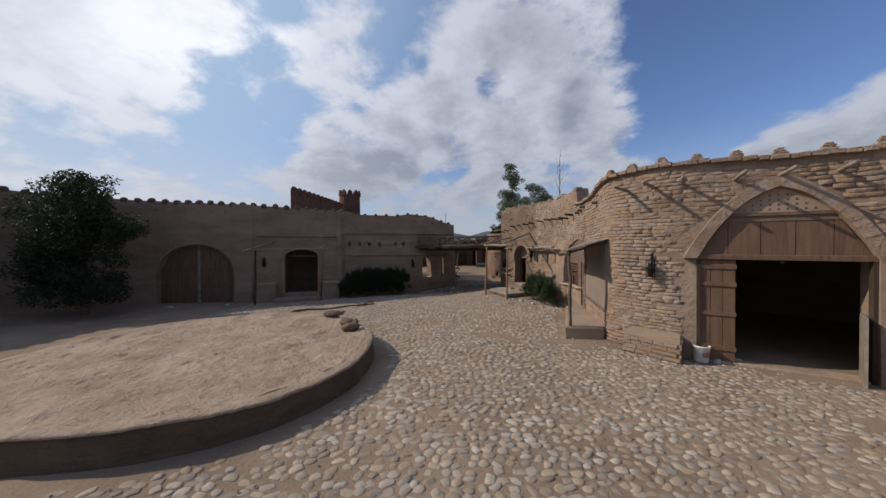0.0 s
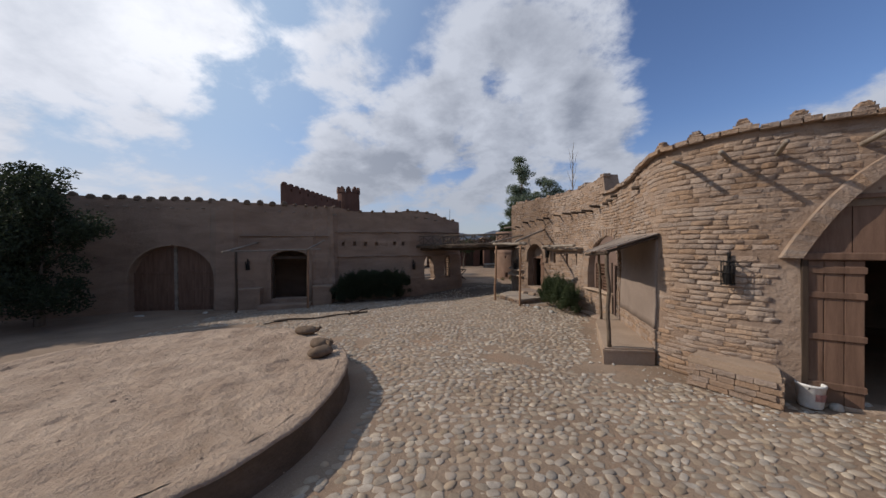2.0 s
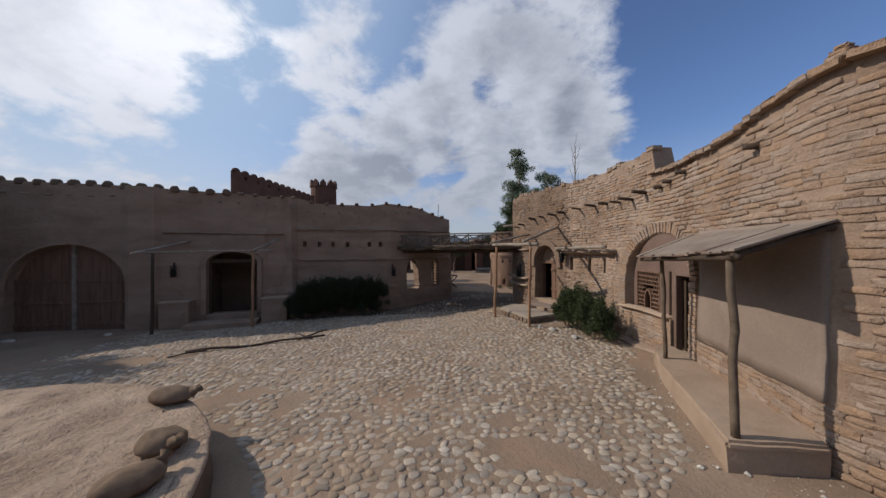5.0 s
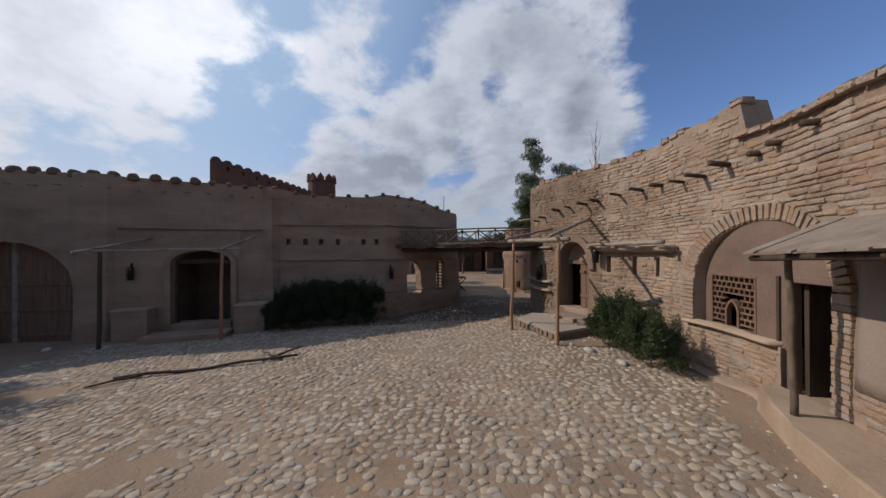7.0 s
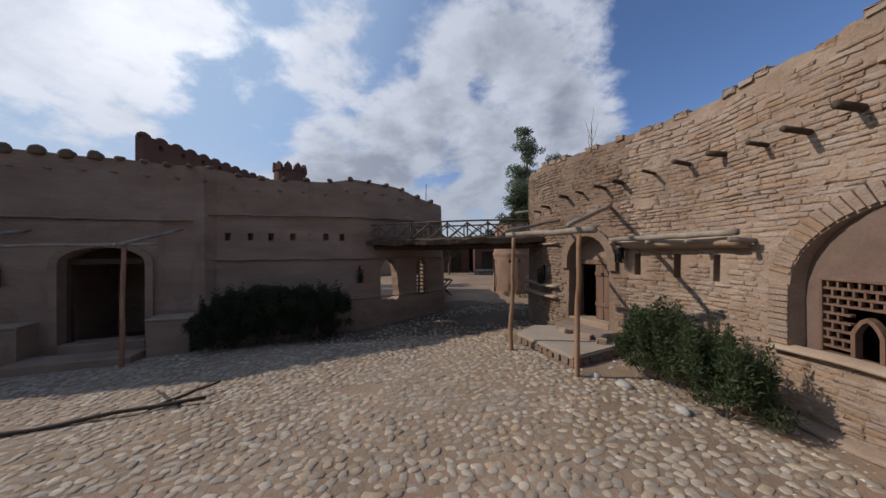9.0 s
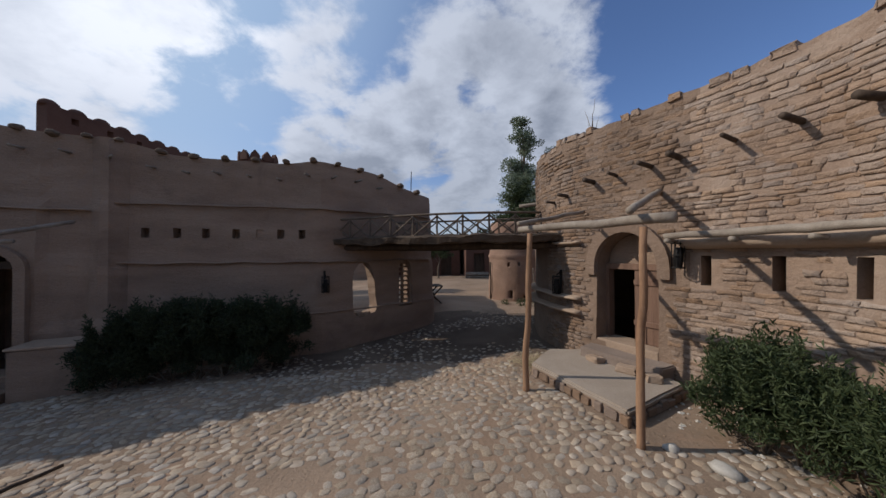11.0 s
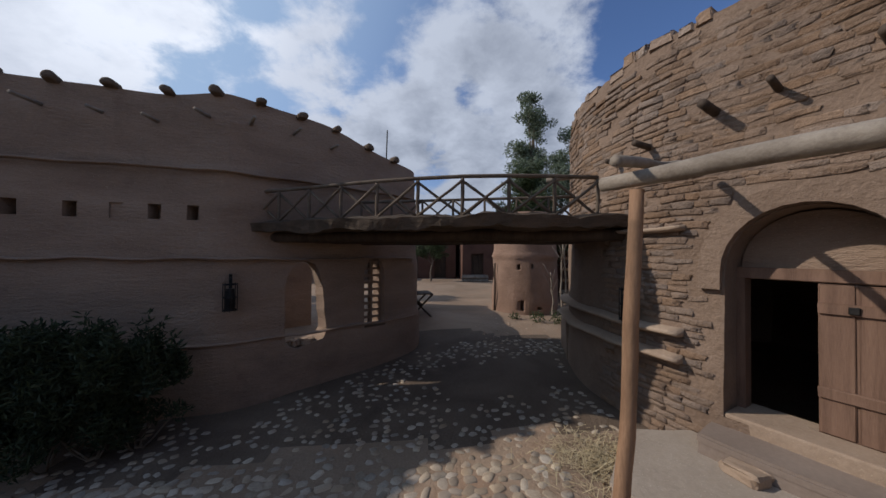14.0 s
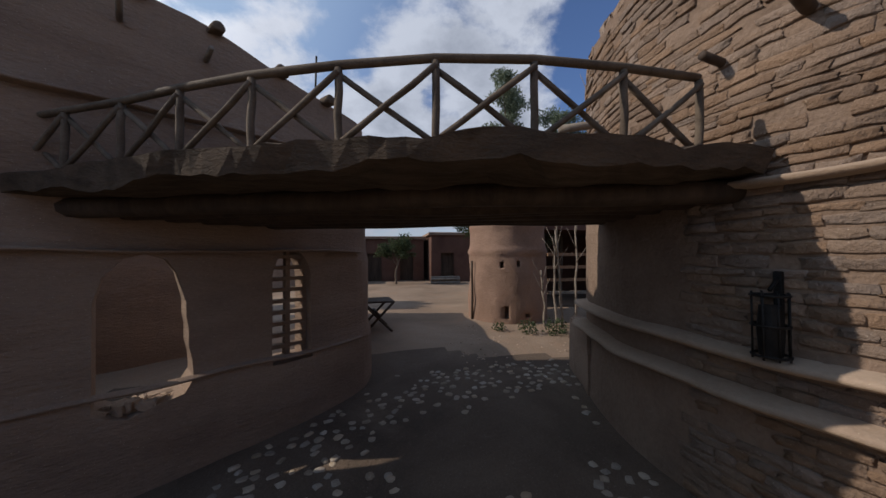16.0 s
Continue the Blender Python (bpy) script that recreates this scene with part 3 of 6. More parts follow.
def bar(parent, name, x0, x1, y0, y1, z0, z1, mat, label="", bevel=0.008, wob=0.003, m=None):
    bm = bmesh.new()
    box(bm, x0, x1, y0, y1, z0, z1, bevel, wob, m)
    return part(name, bm, mat, parent, label)


def rod(parent, name, a, b, r, mat, label="", bend=0.02, n=8, taper=1.0, sides=9, seed=0, knob=0.05):
    bm = bmesh.new()
    tube(bm, crooked(a, b, n, bend, seed), [r * (1 + (taper - 1) * i / n) for i in range(n + 1)], sides, knob)
    return part(name, bm, mat, parent, label, smooth=True)


def mud_ledge(name, path, s0, s1, z, out, h, mat, parent, label=""):
    """A drooping mud ledge along a wall."""
    bm = bmesh.new()
    n = max(3, int(abs(s1 - s0) / 0.1))
    rows = []
    for i in range(n + 1):
        s = s0 + (s1 - s0) * i / n
        w = lump((s, z, 4), 2.5, 0.35) + 1
        dz = lump((s, z, 8), 1.5, 0.03)
        prof = [(-0.06, z - h), (out * 0.7 * w, z - h * 0.8), (out * w, z - h * 0.35), (out * 0.8 * w, z), (-0.06, z + h * 0.35)]
        rows.append([bm.verts.new(path.pt(s, o - 0.015 * z, zz + dz)) for o, zz in prof])
    for a, b in zip(rows, rows[1:]):
        for k in range(4):
            bm.faces.new((a[k], b[k], b[k + 1], a[k + 1]))
    bm.faces.new(rows[0])
    bm.faces.new(rows[-1][::-1])
    bmesh.ops.recalc_face_normals(bm, faces=bm.faces)
    return part(name, bm, mat, parent, label, smooth=True)


def slab(name, label, cat, corners, z0, z1, mat, wob=0.02, bevel=0.03, cap=0.07, side=None):
    """A low mud or stone block on a plan outline: a body and a slightly overhanging top."""
    c = sum((Vector(p) for p in corners), Vector((0, 0))) / len(corners)
    t = thing(name, label, cat)
    for pname, lo, hi, grow, m in (("body", z0, z1 - cap * 0.9, -0.02, side or mat), ("top", z1 - cap, z1, 0.0, mat)):
        bm = bmesh.new()
        out = [Vector(p) + (Vector(p) - c).normalized() * grow for p in corners]
        a = [bm.verts.new((p.x, p.y, lo)) for p in out]
        b = [bm.verts.new((p.x, p.y, hi)) for p in out]
        k = len(a)
        bm.faces.new(a[::-1])
        bm.faces.new(b)
        for i in range(k):
            bm.faces.new((a[i], a[(i + 1) % k], b[(i + 1) % k], b[i]))
        if pname == "top":
            bmesh.ops.bevel(bm, geom=[e for e in bm.edges if max(v.co.z for v in e.verts) > hi - 0.01], offset=min(bevel, cap * 0.45), segments=2, affect="EDGES")
        bmesh.ops.subdivide_edges(bm, edges=[e for e in bm.edges if e.calc_length() > 0.15], cuts=5, use_grid_fill=True)
        bmesh.ops.triangulate(bm, faces=[f for f in bm.faces if len(f.verts) > 4])
        for v in bm.verts:
            v.co += Vector((lump(v.co, 2.3, wob), lump(v.co + Vector((9, 0, 0)), 2.3, wob), lump(v.co + Vector((0, 9, 0)), 3.0, wob * 0.6)))
        bmesh.ops.recalc_face_normals(bm, faces=bm.faces)
        part(pname, bm, m, t)
    return t


# ---- the great arched gate ----
def make_gate():
    t = thing("gate", "half-open brown plank gate under a pointed mud arch", "gate", RP.spot(S_GATE))
    h = GATE_W / 2
    out = arch_outline(GATE_W, -1.2, 1.95, 3.32, True)

    def top(x):
        u = min(1.0, abs(x) / h)
        return 1.95 + 1.37 * ((1 - u ** 2.3) * 0.72 + (1 - u) * 0.28)
    o2 = arch_outline(GATE_W + 0.46, -0.2, 1.95, 3.54, True, 44)[1:-1]
    i2 = arch_outline(GATE_W + 0.01, -0.2, 1.95, 3.325, True, 44)[1:-1]
    for k in range(len(o2) - 1):
        bm = bmesh.new()
        ring_band(bm, o2[k:k + 2], i2[k:k + 2], -0.07 + random.uniform(-0.006, 0.006), 0.10)
        bmesh.ops.recalc_face_normals(bm, faces=bm.faces)
        part("arch_brick", bm, M_BRICK, t)
    each_board(t, "plank", -h + 0.02, h - 0.02, 2.02, lambda x: min(top(x), 2.80), 0.04, 0.09, 5, M_WOOD_RED)
    bm = bmesh.new()
    w2 = 0.80
    prism(bm, [(-w2, 2.82), (w2, 2.82)] + [(x, top(x) - 0.01) for x in np.linspace(w2, -w2, 15)], 0.03, 0.11)
    bmesh.ops.recalc_face_normals(bm, faces=bm.faces)
    part("screen_panel", bm, M_MUD_PALE, t, "pierced clay panel in the arch head")
    for r in range(4):
        for c in range(11 - 2 * r):
            x = (c - (10 - 2 * r) / 2) * 0.12
            z = 2.90 + r * 0.09
            if z < top(x) - 0.08:
                bar(t, "piercing", x - 0.014, x + 0.014, 0.024, 0.036, z - 0.018, z + 0.018, M_WOOD_RED, bevel=0.004)
    bar(t, "lintel", -h, h, -0.01, 0.11, 1.93, 2.03, M_WOOD_RED, bevel=0.012)
    bar(t, "upper_lintel", -w2, w2, 0.0, 0.08, 2.78, 2.84, M_WOOD_RED)
    leaf = bar(t, "gate_leaf", -h + 0.03, -h + 0.62, 0.06, 0.095, -0.22, 1.93, M_WOOD_RED)
    for k in range(3):
        bar(leaf, "leaf_board", -h + 0.05 + k * 0.19, -h + 0.23 + k * 0.19, 0.045, 0.06, -0.20, 1.91, M_WOOD_RED)
    for z in (0.12, 0.82, 1.42, 1.78):
        bar(leaf, "rail", -h + 0.03, -h + 0.63, 0.022, 0.06, z - 0.045, z + 0.045, M_WOOD_RED, "worn pale-edged rail")
    bar(t, "jamb", -h - 0.0, -h + 0.07, 0.0, 0.12, -0.3, 1.94, M_WOOD_DARK)
    m = Matrix.Translation((h - 0.04, 0.3, 0)) @ Matrix.Rotation(radians(72), 4, "Z")
    leaf2 = bar(t, "gate_leaf", -0.62, 0.0, 0.0, 0.04, -0.22, 1.0, M_WOOD_GREY, "short grey board leaf swung inwards", m=m)
    bar(t, "jamb", h - 0.06, h + 0.0, 0.0, 0.12, -0.3, 1.94, M_WOOD_DARK)
    bar(t, "latch", 0.02, 0.07, -0.03, 0.0, 1.86, 1.93, M_IRON)
    bar(t, "threshold", -h, h, 0.02, 0.4, -0.4, ground_z(6, 6) + 0.04, M_EARTH, "earthen threshold", 0.02)


make_gate()


def wall_lantern(path, s, z, off=0.03):
    """A black iron basket lamp on the wall."""
    t = thing("wall_lantern", "black iron basket lantern hung on the mud wall", "lantern", path.spot(s, z, off), "iron wall lanterns")
    bar(t, "backplate", -0.02, 0.02, -0.01, 0.03, -0.02, 0.40, M_IRON)
    for zz in (-0.1, 0.08, 0.26):
        bm = bmesh.new()
        pts = [(0.085 * math.cos(a), -0.1 + 0.085 * math.sin(a), zz) for a in np.linspace(0, 2 * math.pi, 15)]
        tube(bm, pts, 0.009, 6)
        part("hoop", bm, M_IRON, t)
    for a in np.linspace(0, 2 * math.pi, 9)[:-1]:
        rod(t, "cage_bar", (0.085 * math.cos(a), -0.1 + 0.085 * math.sin(a), -0.12), (0.085 * math.cos(a), -0.1 + 0.085 * math.sin(a), 0.28), 0.006, M_IRON, bend=0.0, n=2, sides=5)
    bm = bmesh.new()
    tube(bm, [(0, -0.1, -0.1), (0, -0.1, 0.05), (0, -0.1, 0.2)], [0.055, 0.065, 0.05], 10)
    part("fuel_can", bm, M_IRON, t)
    rod(t, "hook", (0, 0.0, 0.36), (0, -0.1, 0.29), 0.012, M_IRON, bend=0.0, n=2, sides=5)


wall_lantern(RP, RP.near(4.75, 7.05), 1.62)
wall_lantern(RP, RP.near(3.53, 17.45), 1.1)
wall_lantern(RP, RP.near(4.45, 15.32), 1.75)
wall_lantern(LP, LP.near(-9.3, 16.05), 1.25)
wall_lantern(LP, LP.near(-1.85, 18.5), 1.05)

# mud bench by the gate
B0, B1 = RP.near(5.2, 6.55) + 0.05, RP.near(4.55, 7.25) + 0.12


def bench_corners():
    return [tuple(RP.pt(B0, 0.50, 0).xy), tuple(RP.pt(B1, 0.40, 0).xy), tuple(RP.pt(B1, -0.1, 0).xy), tuple(RP.pt(B0, -0.1, 0).xy)]


bench = slab("mud_bench", "low mud-brick bench with a smooth plastered seat, against the wall", "bench", bench_corners(), -0.5, 0.31, M_MUD_PALE, 0.02, 0.04, 0.12, M_BRICK)

for r in range(4):
    q0, q1 = Vector(bench_corners()[0]), Vector(bench_corners()[1])
    d = (q1 - q0).normalized()
    o = Vector((-d.y, d.x))
    o = o if o.dot(RP.nrm(B0)) > 0 else -o
    s, L = 0.02 + 0.06 * (r % 2), (q1 - q0).length
    while s < L - 0.12:
        w = min(random.uniform(0.2, 0.32), L - s)
        c = q0 + d * (s + w / 2) - o * 0.02
        bm = bmesh.new()
        box(bm, -w / 2 + 0.002, w / 2 - 0.002, -0.05, 0.05, 0.003, 0.086, 0.014, 0.006)
        ob = part("brick", bm, M_BRICK, bench)
        ob.matrix_local = Matrix(((d.x, o.x, 0, c.x), (d.y, o.y, 0, c.y), (0, 0, 1, -0.18 + r * 0.092), (0, 0, 0, 1)))
        s += w


def make_bucket(x, y):
    z = ground_z(x, y)
    t = thing("bucket", "dirty white plastic paint bucket with a faded print", "bucket", pose(x, y, z, 0, 3, 40))
    bm = bmesh.new()
    prof = [(0.0, 0.0), (0.115, 0.0), (0.125, 0.02), (0.15, 0.30), (0.158, 0.305), (0.158, 0.335), (0.146, 0.335), (0.143, 0.30), (0.118, 0.03), (0.0, 0.03)]
    n = 24
    rows = [[bm.verts.new((r * math.cos(2 * math.pi * k / n), r * math.sin(2 * math.pi * k / n), zz)) for k in range(n)] if r else [bm.verts.new((0, 0, zz))] for r, zz in prof]
    for a, b in zip(rows, rows[1:]):
        for k in range(n):
            q = (k + 1) % n
            f = [a[k % len(a)], a[q % len(a)], b[q % len(b)], b[k % len(b)]]
            f = list(dict.fromkeys(f))
            bm.faces.new(f)
    bmesh.ops.recalc_face_normals(bm, faces=bm.faces)
    part("pail", bm, M_WHITE, t, smooth=True)
    bm = bmesh.new()
    rows = []
    for k in range(9):
        a = radians(200 + k * 9)
        rows.append([bm.verts.new((r * math.cos(a), r * math.sin(a), zz)) for r, zz in ((0.141, 0.12), (0.151, 0.22))])
    for a, b in zip(rows, rows[1:]):
        bm.faces.new((a[0], b[0], b[1], a[1]))
    bmesh.ops.solidify(bm, geom=bm.faces[:], thickness=-0.003)
    part("print_band", bm, M_PINK, t, "faded pink print")
    bm = bmesh.new()
    tube(bm, [(0.155 * math.cos(a), 0.155 * math.sin(a) * 0.35, 0.30 - 0.11 * math.sin(a)) for a in np.linspace(0, math.pi, 12)], 0.004, 5)
    part("bail_handle", bm, M_IRON, t, "thin wire handle")


make_bucket(5.33, 6.38)


# ---- arched shop front with lattice window and door ----
def make_shopfront():
    t = thing("shop_front", "brown panel with lattice window and open doorway in a brick arch", "shop front", RP.spot(S_WIN, 0.0, 0.07))
    bm = bmesh.new()
    prism(bm, arch_outline(WIN_W - 0.01, 0.6, 1.42, 2.435), 0.11, 0.18)
    bmesh.ops.recalc_face_normals(bm, faces=bm.faces)
    panel = part("panel", bm, M_PANEL, t)
    cbm = bmesh.new()
    box(cbm, -0.98, -0.12, -0.1, 0.6, 0.68, 1.56)
    box(cbm, 0.42, 1.08, -0.1, 0.6, 0.2, 1.56)
    cut(panel, cbm)
    lat = bar(t, "lattice", -0.99, -0.11, 0.095, 0.195, 0.665, 0.70, M_WOOD_RED)
    bar(lat, "frame_bar", -0.99, -0.11, 0.095, 0.195, 1.54, 1.575, M_WOOD_RED)
    for x in (-0.99, -0.14):
        bar(lat, "frame_bar", x, x + 0.03, 0.096, 0.194, 0.70, 1.545, M_WOOD_RED)
    zs = np.linspace(0.77, 1.45, 8)
    for j, z in enumerate(zs):
        segs = ((-0.96, -0.14),) if z > 1.17 else ((-0.96, -0.70), (-0.41, -0.14))
        for a, b in segs:
            bar(lat, "slat", a, b, 0.11, 0.17, z - 0.014, z + 0.014, M_WOOD_RED, bevel=0.004)
            x = a + (0.04 if j % 2 else 0.085)
            while x < b - 0.03:
                bar(lat, "peg", x - 0.011, x + 0.011, 0.115, 0.165, z + 0.014, z + 0.085, M_WOOD_RED, bevel=0.004)
                x += 0.098
    bm = bmesh.new()
    o = arch_outline(0.28, 0.71, 0.98, 1.17, True, 8)
    i = arch_outline(0.20, 0.71, 0.97, 1.12, True, 8)
    ring_band(bm, o, i, 0.10, 0.18)
    bmesh.ops.translate(bm, vec=(-0.555, 0, 0), verts=bm.verts)
    part("small_arch", bm, M_WOOD_RED, lat)
    for a, b, z0, z1 in ((0.36, 0.43, -0.1, 1.62), (1.07, 1.14, -0.1, 1.62)):
        bar(t, "door_post", a, b, 0.09, 0.22, z0, z1, M_PANEL)
    bar(t, "door_head", 0.36, 1.14, 0.09, 0.22, 1.55, 1.63, M_PANEL)
    bar(t, "side_post", 0.22, 0.27, 0.08, 0.12, 0.66, 1.62, M_WOOD_DARK, "dark narrow post")
    bar(t, "door_leaf", 0.44, 0.50, 0.24, 0.85, -0.06, 1.55, M_WOOD_DARK, "dark door leaf folded inwards")
    bar(t, "threshold", 0.3, 1.16, -0.1, 0.5, -0.3, 0.03, M_MUD_PALE, "worn mud threshold", 0.02)
    sill = mud_ledge("sill", RP, RP.near(4.97, 12.75) + 0.12, S_WIN - 0.28, 0.68, 0.14, 0.07, M_MUD_PALE, wall_right, "rounded mud sill")
    n = 39
    for k in range(n):
        a = math.pi * (k + 0.5) / n
        if math.cos(a) > 0.985:
            continue
        ca, sa = -math.cos(a), math.sin(a)
        x, z = (WIN_W / 2 + 0.015) * ca, 1.42 + 1.035 * sa
        bm = bmesh.new()
        box(bm, -0.036, 0.036, -0.035 + random.uniform(-0.008, 0.008), 0.25, 0.0, 0.22 + random.uniform(-0.01, 0.01), 0.007, 0.004, Matrix.Rotation(-(math.pi / 2 - a), 4, "Y"))
        ob = part("voussoir", bm, M_BRICK, t)
        ob.matrix_local = t.matrix_world.inverted() @ RP.spot(S_WIN - x, z, -0.015 * z)
    for k in range(18):
        for x, low in ((-WIN_W / 2 - 0.12, 0.70), (WIN_W / 2 + 0.12, 0.14)):
            z = low + k * 0.078
            if z < 1.42:
                bm = bmesh.new()
                box(bm, -0.108, 0.105, -0.035 + random.uniform(-0.008, 0.008), 0.2, 0, 0.068, 0.007, 0.004)
                ob = part("jamb_brick", bm, M_BRICK, t)
                ob.matrix_local = t.matrix_world.inverted() @ RP.spot(S_WIN - x, z, -0.015 * z)


make_shopfront()


def make_render_coat():
    """Smooth render on the wall under the awning."""
    s0, s1 = S_CURVE + 0.06, S_WIN - WIN_W / 2 - 0.26
    bm = bmesh.new()
    rows = []
    for i in range(31):
        s = s0 + (s1 - s0) * i / 30
        foot = 0.50 + lump((s, 0, 2), 2.0, 0.05)
        zs = [foot + (2.40 - foot) * k / 12 for k in range(13)]
        face = [RP.pt(s, 0.022 - 0.015 * z + lump((s, z, 3.1), 0.9, 0.035) + lump((s, z, 9.7), 3.5, 0.0175) + lump((s, z, 1), 4.0, 0.006), z) for z in zs]
        rows.append([bm.verts.new(RP.pt(s, -0.1, foot))] + [bm.verts.new(q) for q in face] + [bm.verts.new(RP.pt(s, -0.12, 2.40))])
    for a, b in zip(rows, rows[1:]):
        for k in range(len(a) - 1):
            bm.faces.new((a[k], b[k], b[k + 1], a[k + 1]))
    bm.faces.new(rows[0])
    bm.faces.new(rows[-1][::-1])
    bmesh.ops.recalc_face_normals(bm, faces=bm.faces)
    part("render_coat", bm, M_RENDER, wall_right, "smooth grey-brown render", True)


make_render_coat()
# porch in front of the shop: slab, posts, awning
porch = slab("porch_step", "smooth mud porch step along the shop front", "step", [(3.18, 8.02), (4.12, 7.9), (4.62, 8.9), (4.85, 10.4), (4.98, 11.25), (4.62, 11.2), (4.05, 10.2)], -0.5, 0.12, M_MUD_PALE, 0.02, 0.04)


def make_awning():
    t = thing("awning", "sagging awning of grey boards on two crooked posts", "awning")
    a0, a1 = Vector((3.18, 7.95, 2.06)), Vector((3.90, 10.55, 1.95))
    b0, b1 = Vector((4.22, 7.93, 2.36)), Vector((4.80, 10.5, 2.32))
    n = 15
    for i in range(n):
        f0, f1 = i / n, (i + 1.0) / n
        p = [a0.lerp(a1, f0), a0.lerp(a1, f1), b0.lerp(b1, f1), b0.lerp(b1, f0)]
        ext = random.uniform(-0.03, 0.06)
        d = (p[0] - p[3]).normalized() * ext
        p[0], p[1] = p[0] + d, p[1] + d
        dz = Vector((0, 0, random.uniform(0, 0.012)))
        bm = bmesh.new()
        lo = [bm.verts.new(q + dz) for q in p]
        hi = [bm.verts.new(q + dz + Vector((0, 0, 0.022))) for q in p]
        bm.faces.new(lo[::-1])
        bm.faces.new(hi)
        for k in range(4):
            bm.faces.new((lo[k], lo[(k + 1) % 4], hi[(k + 1) % 4], hi[k]))
        part("roof_board", bm, M_RUST, t)
    rod(t, "front_beam", a0 + Vector((0.06, 0, -0.05)), a1 + Vector((0.06, 0, -0.05)), 0.035, M_WOOD_DARK, seed=3)
    rod(t, "back_beam", b0 + Vector((-0.05, 0, -0.06)), b1 + Vector((-0.05, 0, -0.06)), 0.035, M_WOOD_DARK, seed=4)
    rod(t, "side_beam", a0 + Vector((0.03, 0.05, -0.04)), b0 + Vector((-0.02, 0.05, -0.05)), 0.03, M_WOOD_DARK, seed=6)
    rod(t, "post", (3.34, 8.1, 0.10), (3.30, 8.12, 2.02), 0.041, M_RAIL, "crooked bark-stripped post", 0.035, 10, 0.9, seed=11)
    rod(t, "post", (4.30, 10.42, 0.08), (4.24, 10.42, 2.02), 0.036, M_RAIL, "crooked bark-stripped post", 0.02, 10, 0.9, seed=17)


make_awning()


# ---- door with landing and pole canopy ----
def make_small_door():
    t = thing("house_door", "low arched plank door standing half open, in a plastered surround", "door", RP.spot(S_DOOR))
    h = DOOR_W / 2
    bm = bmesh.new()
    o = arch_outline(DOOR_W + 0.40, 1.45, 1.62, 2.42)
    i = arch_outline(DOOR_W + 0.03, 1.45, 1.62, 2.235)
    ring_band(bm, o, i, -0.07, 0.1)
    part("surround", bm, M_JOINT_BROWN, t, "smooth mud surround")
    bm = bmesh.new()
    prism(bm, arch_outline(DOOR_W - 0.04, 1.66, 1.68, 2.2), 0.2, 0.26)
    bmesh.ops.recalc_face_normals(bm, faces=bm.faces)
    bmesh.ops.translate(bm, vec=(0, 0.15, 0), verts=bm.verts)
    part("arch_panel", bm, M_MUD, t, "mud-filled arch head")
    bar(t, "lintel", -h, h, 0.27, 0.42, 1.56, 1.67, M_WOOD_RED, "rough timber lintel")
    for x in (-h, h - 0.07):
        bar(t, "jamb", x, x + 0.07, 0.27, 0.42, 0.22, 1.57, M_WOOD_RED)
    leaf = bar(t, "door_leaf", 0.0, h - 0.08, 0.29, 0.325, 0.26, 1.55, M_WOOD_RED)
    for k in range(2):
        bar(leaf, "leaf_board", 0.01 + k * 0.21, 0.20 + k * 0.21, 0.278, 0.29, 0.27, 1.54, M_WOOD_RED)
    for z in (0.62, 1.34):
        bar(leaf, "rail", 0.0, h - 0.07, 0.252, 0.28, z - 0.045, z + 0.045, M_WOOD_RED)
    bar(leaf, "latch", 0.17, 0.23, 0.235, 0.255, 1.31, 1.37, M_IRON)
    bar(t, "sill", -h, h, -0.02, 0.5, 0.05, 0.26, M_MUD_PALE, "worn mud sill", 0.02)


make_small_door()
landing = slab("landing", "smooth mud landing in front of the house door", "landing", [(2.42, 16.22), (3.03, 14.5), (4.35, 15.2), (4.2, 16.0), (3.75, 16.9), (3.05, 16.95)], -0.7, -0.04, M_LANDING, 0.02, 0.03, 0.06, M_JOINT)
for (xa, ya), (xb, yb) in (((2.42, 16.22), (3.03, 14.5)), ((3.03, 14.5), (4.3, 15.15))):
    a, b = Vector((xa, ya)), Vector((xb, yb))
    d, f = (b - a).normalized(), 0.08
    while f < (b - a).length - 0.08:
        for z in (-0.36, -0.23):
            w = random.uniform(0.05, 0.10)
            bm = bmesh.new()
            box(bm, -w, w, -0.028, 0.028, 0, random.uniform(0.09, 0.125), 0.012, 0.007)
            ob = part("edge_stone", bm, M_BRICK_BROWN, landing)
            q = a + d * (f + (0.07 if z > -0.3 else 0.0))
            ob.matrix_local = Matrix.Translation((q.x, q.y, z)) @ Matrix.Rotation(math.atan2(d.y, d.x) + random.uniform(-0.12, 0.12), 4, "Z")
        f += random.uniform(0.14, 0.22)
sc = RP.spot(S_DOOR)
step1 = slab("door_step", "worn stone and mud doorstep", "step", [tuple((sc @ Vector(p)).xy) for p in ((-0.62, -0.42, 0), (0.75, -0.36, 0), (0.8, 0.1, 0), (-0.66, 0.1, 0))], -0.3, 0.13, M_RENDER, 0.02, 0.02)
for k, (x, w) in enumerate(((-0.25, 0.26), (0.3, 0.3), (0.7, 0.2))):
    c = sc @ Vector((x, -0.47, 0))
    t = thing("loose_stone", "flat broken stone lying on the mud landing", "stone", pose(c.x, c.y, -0.05, 0, 0, 100 + 30 * k), "stones by the doorstep")
    bm = bmesh.new()
    box(bm, -w / 2, w / 2, -0.1, 0.1, 0, 0.11, 0.03, 0.012)
    part("stone_body", bm, M_MUD_PALE, t)


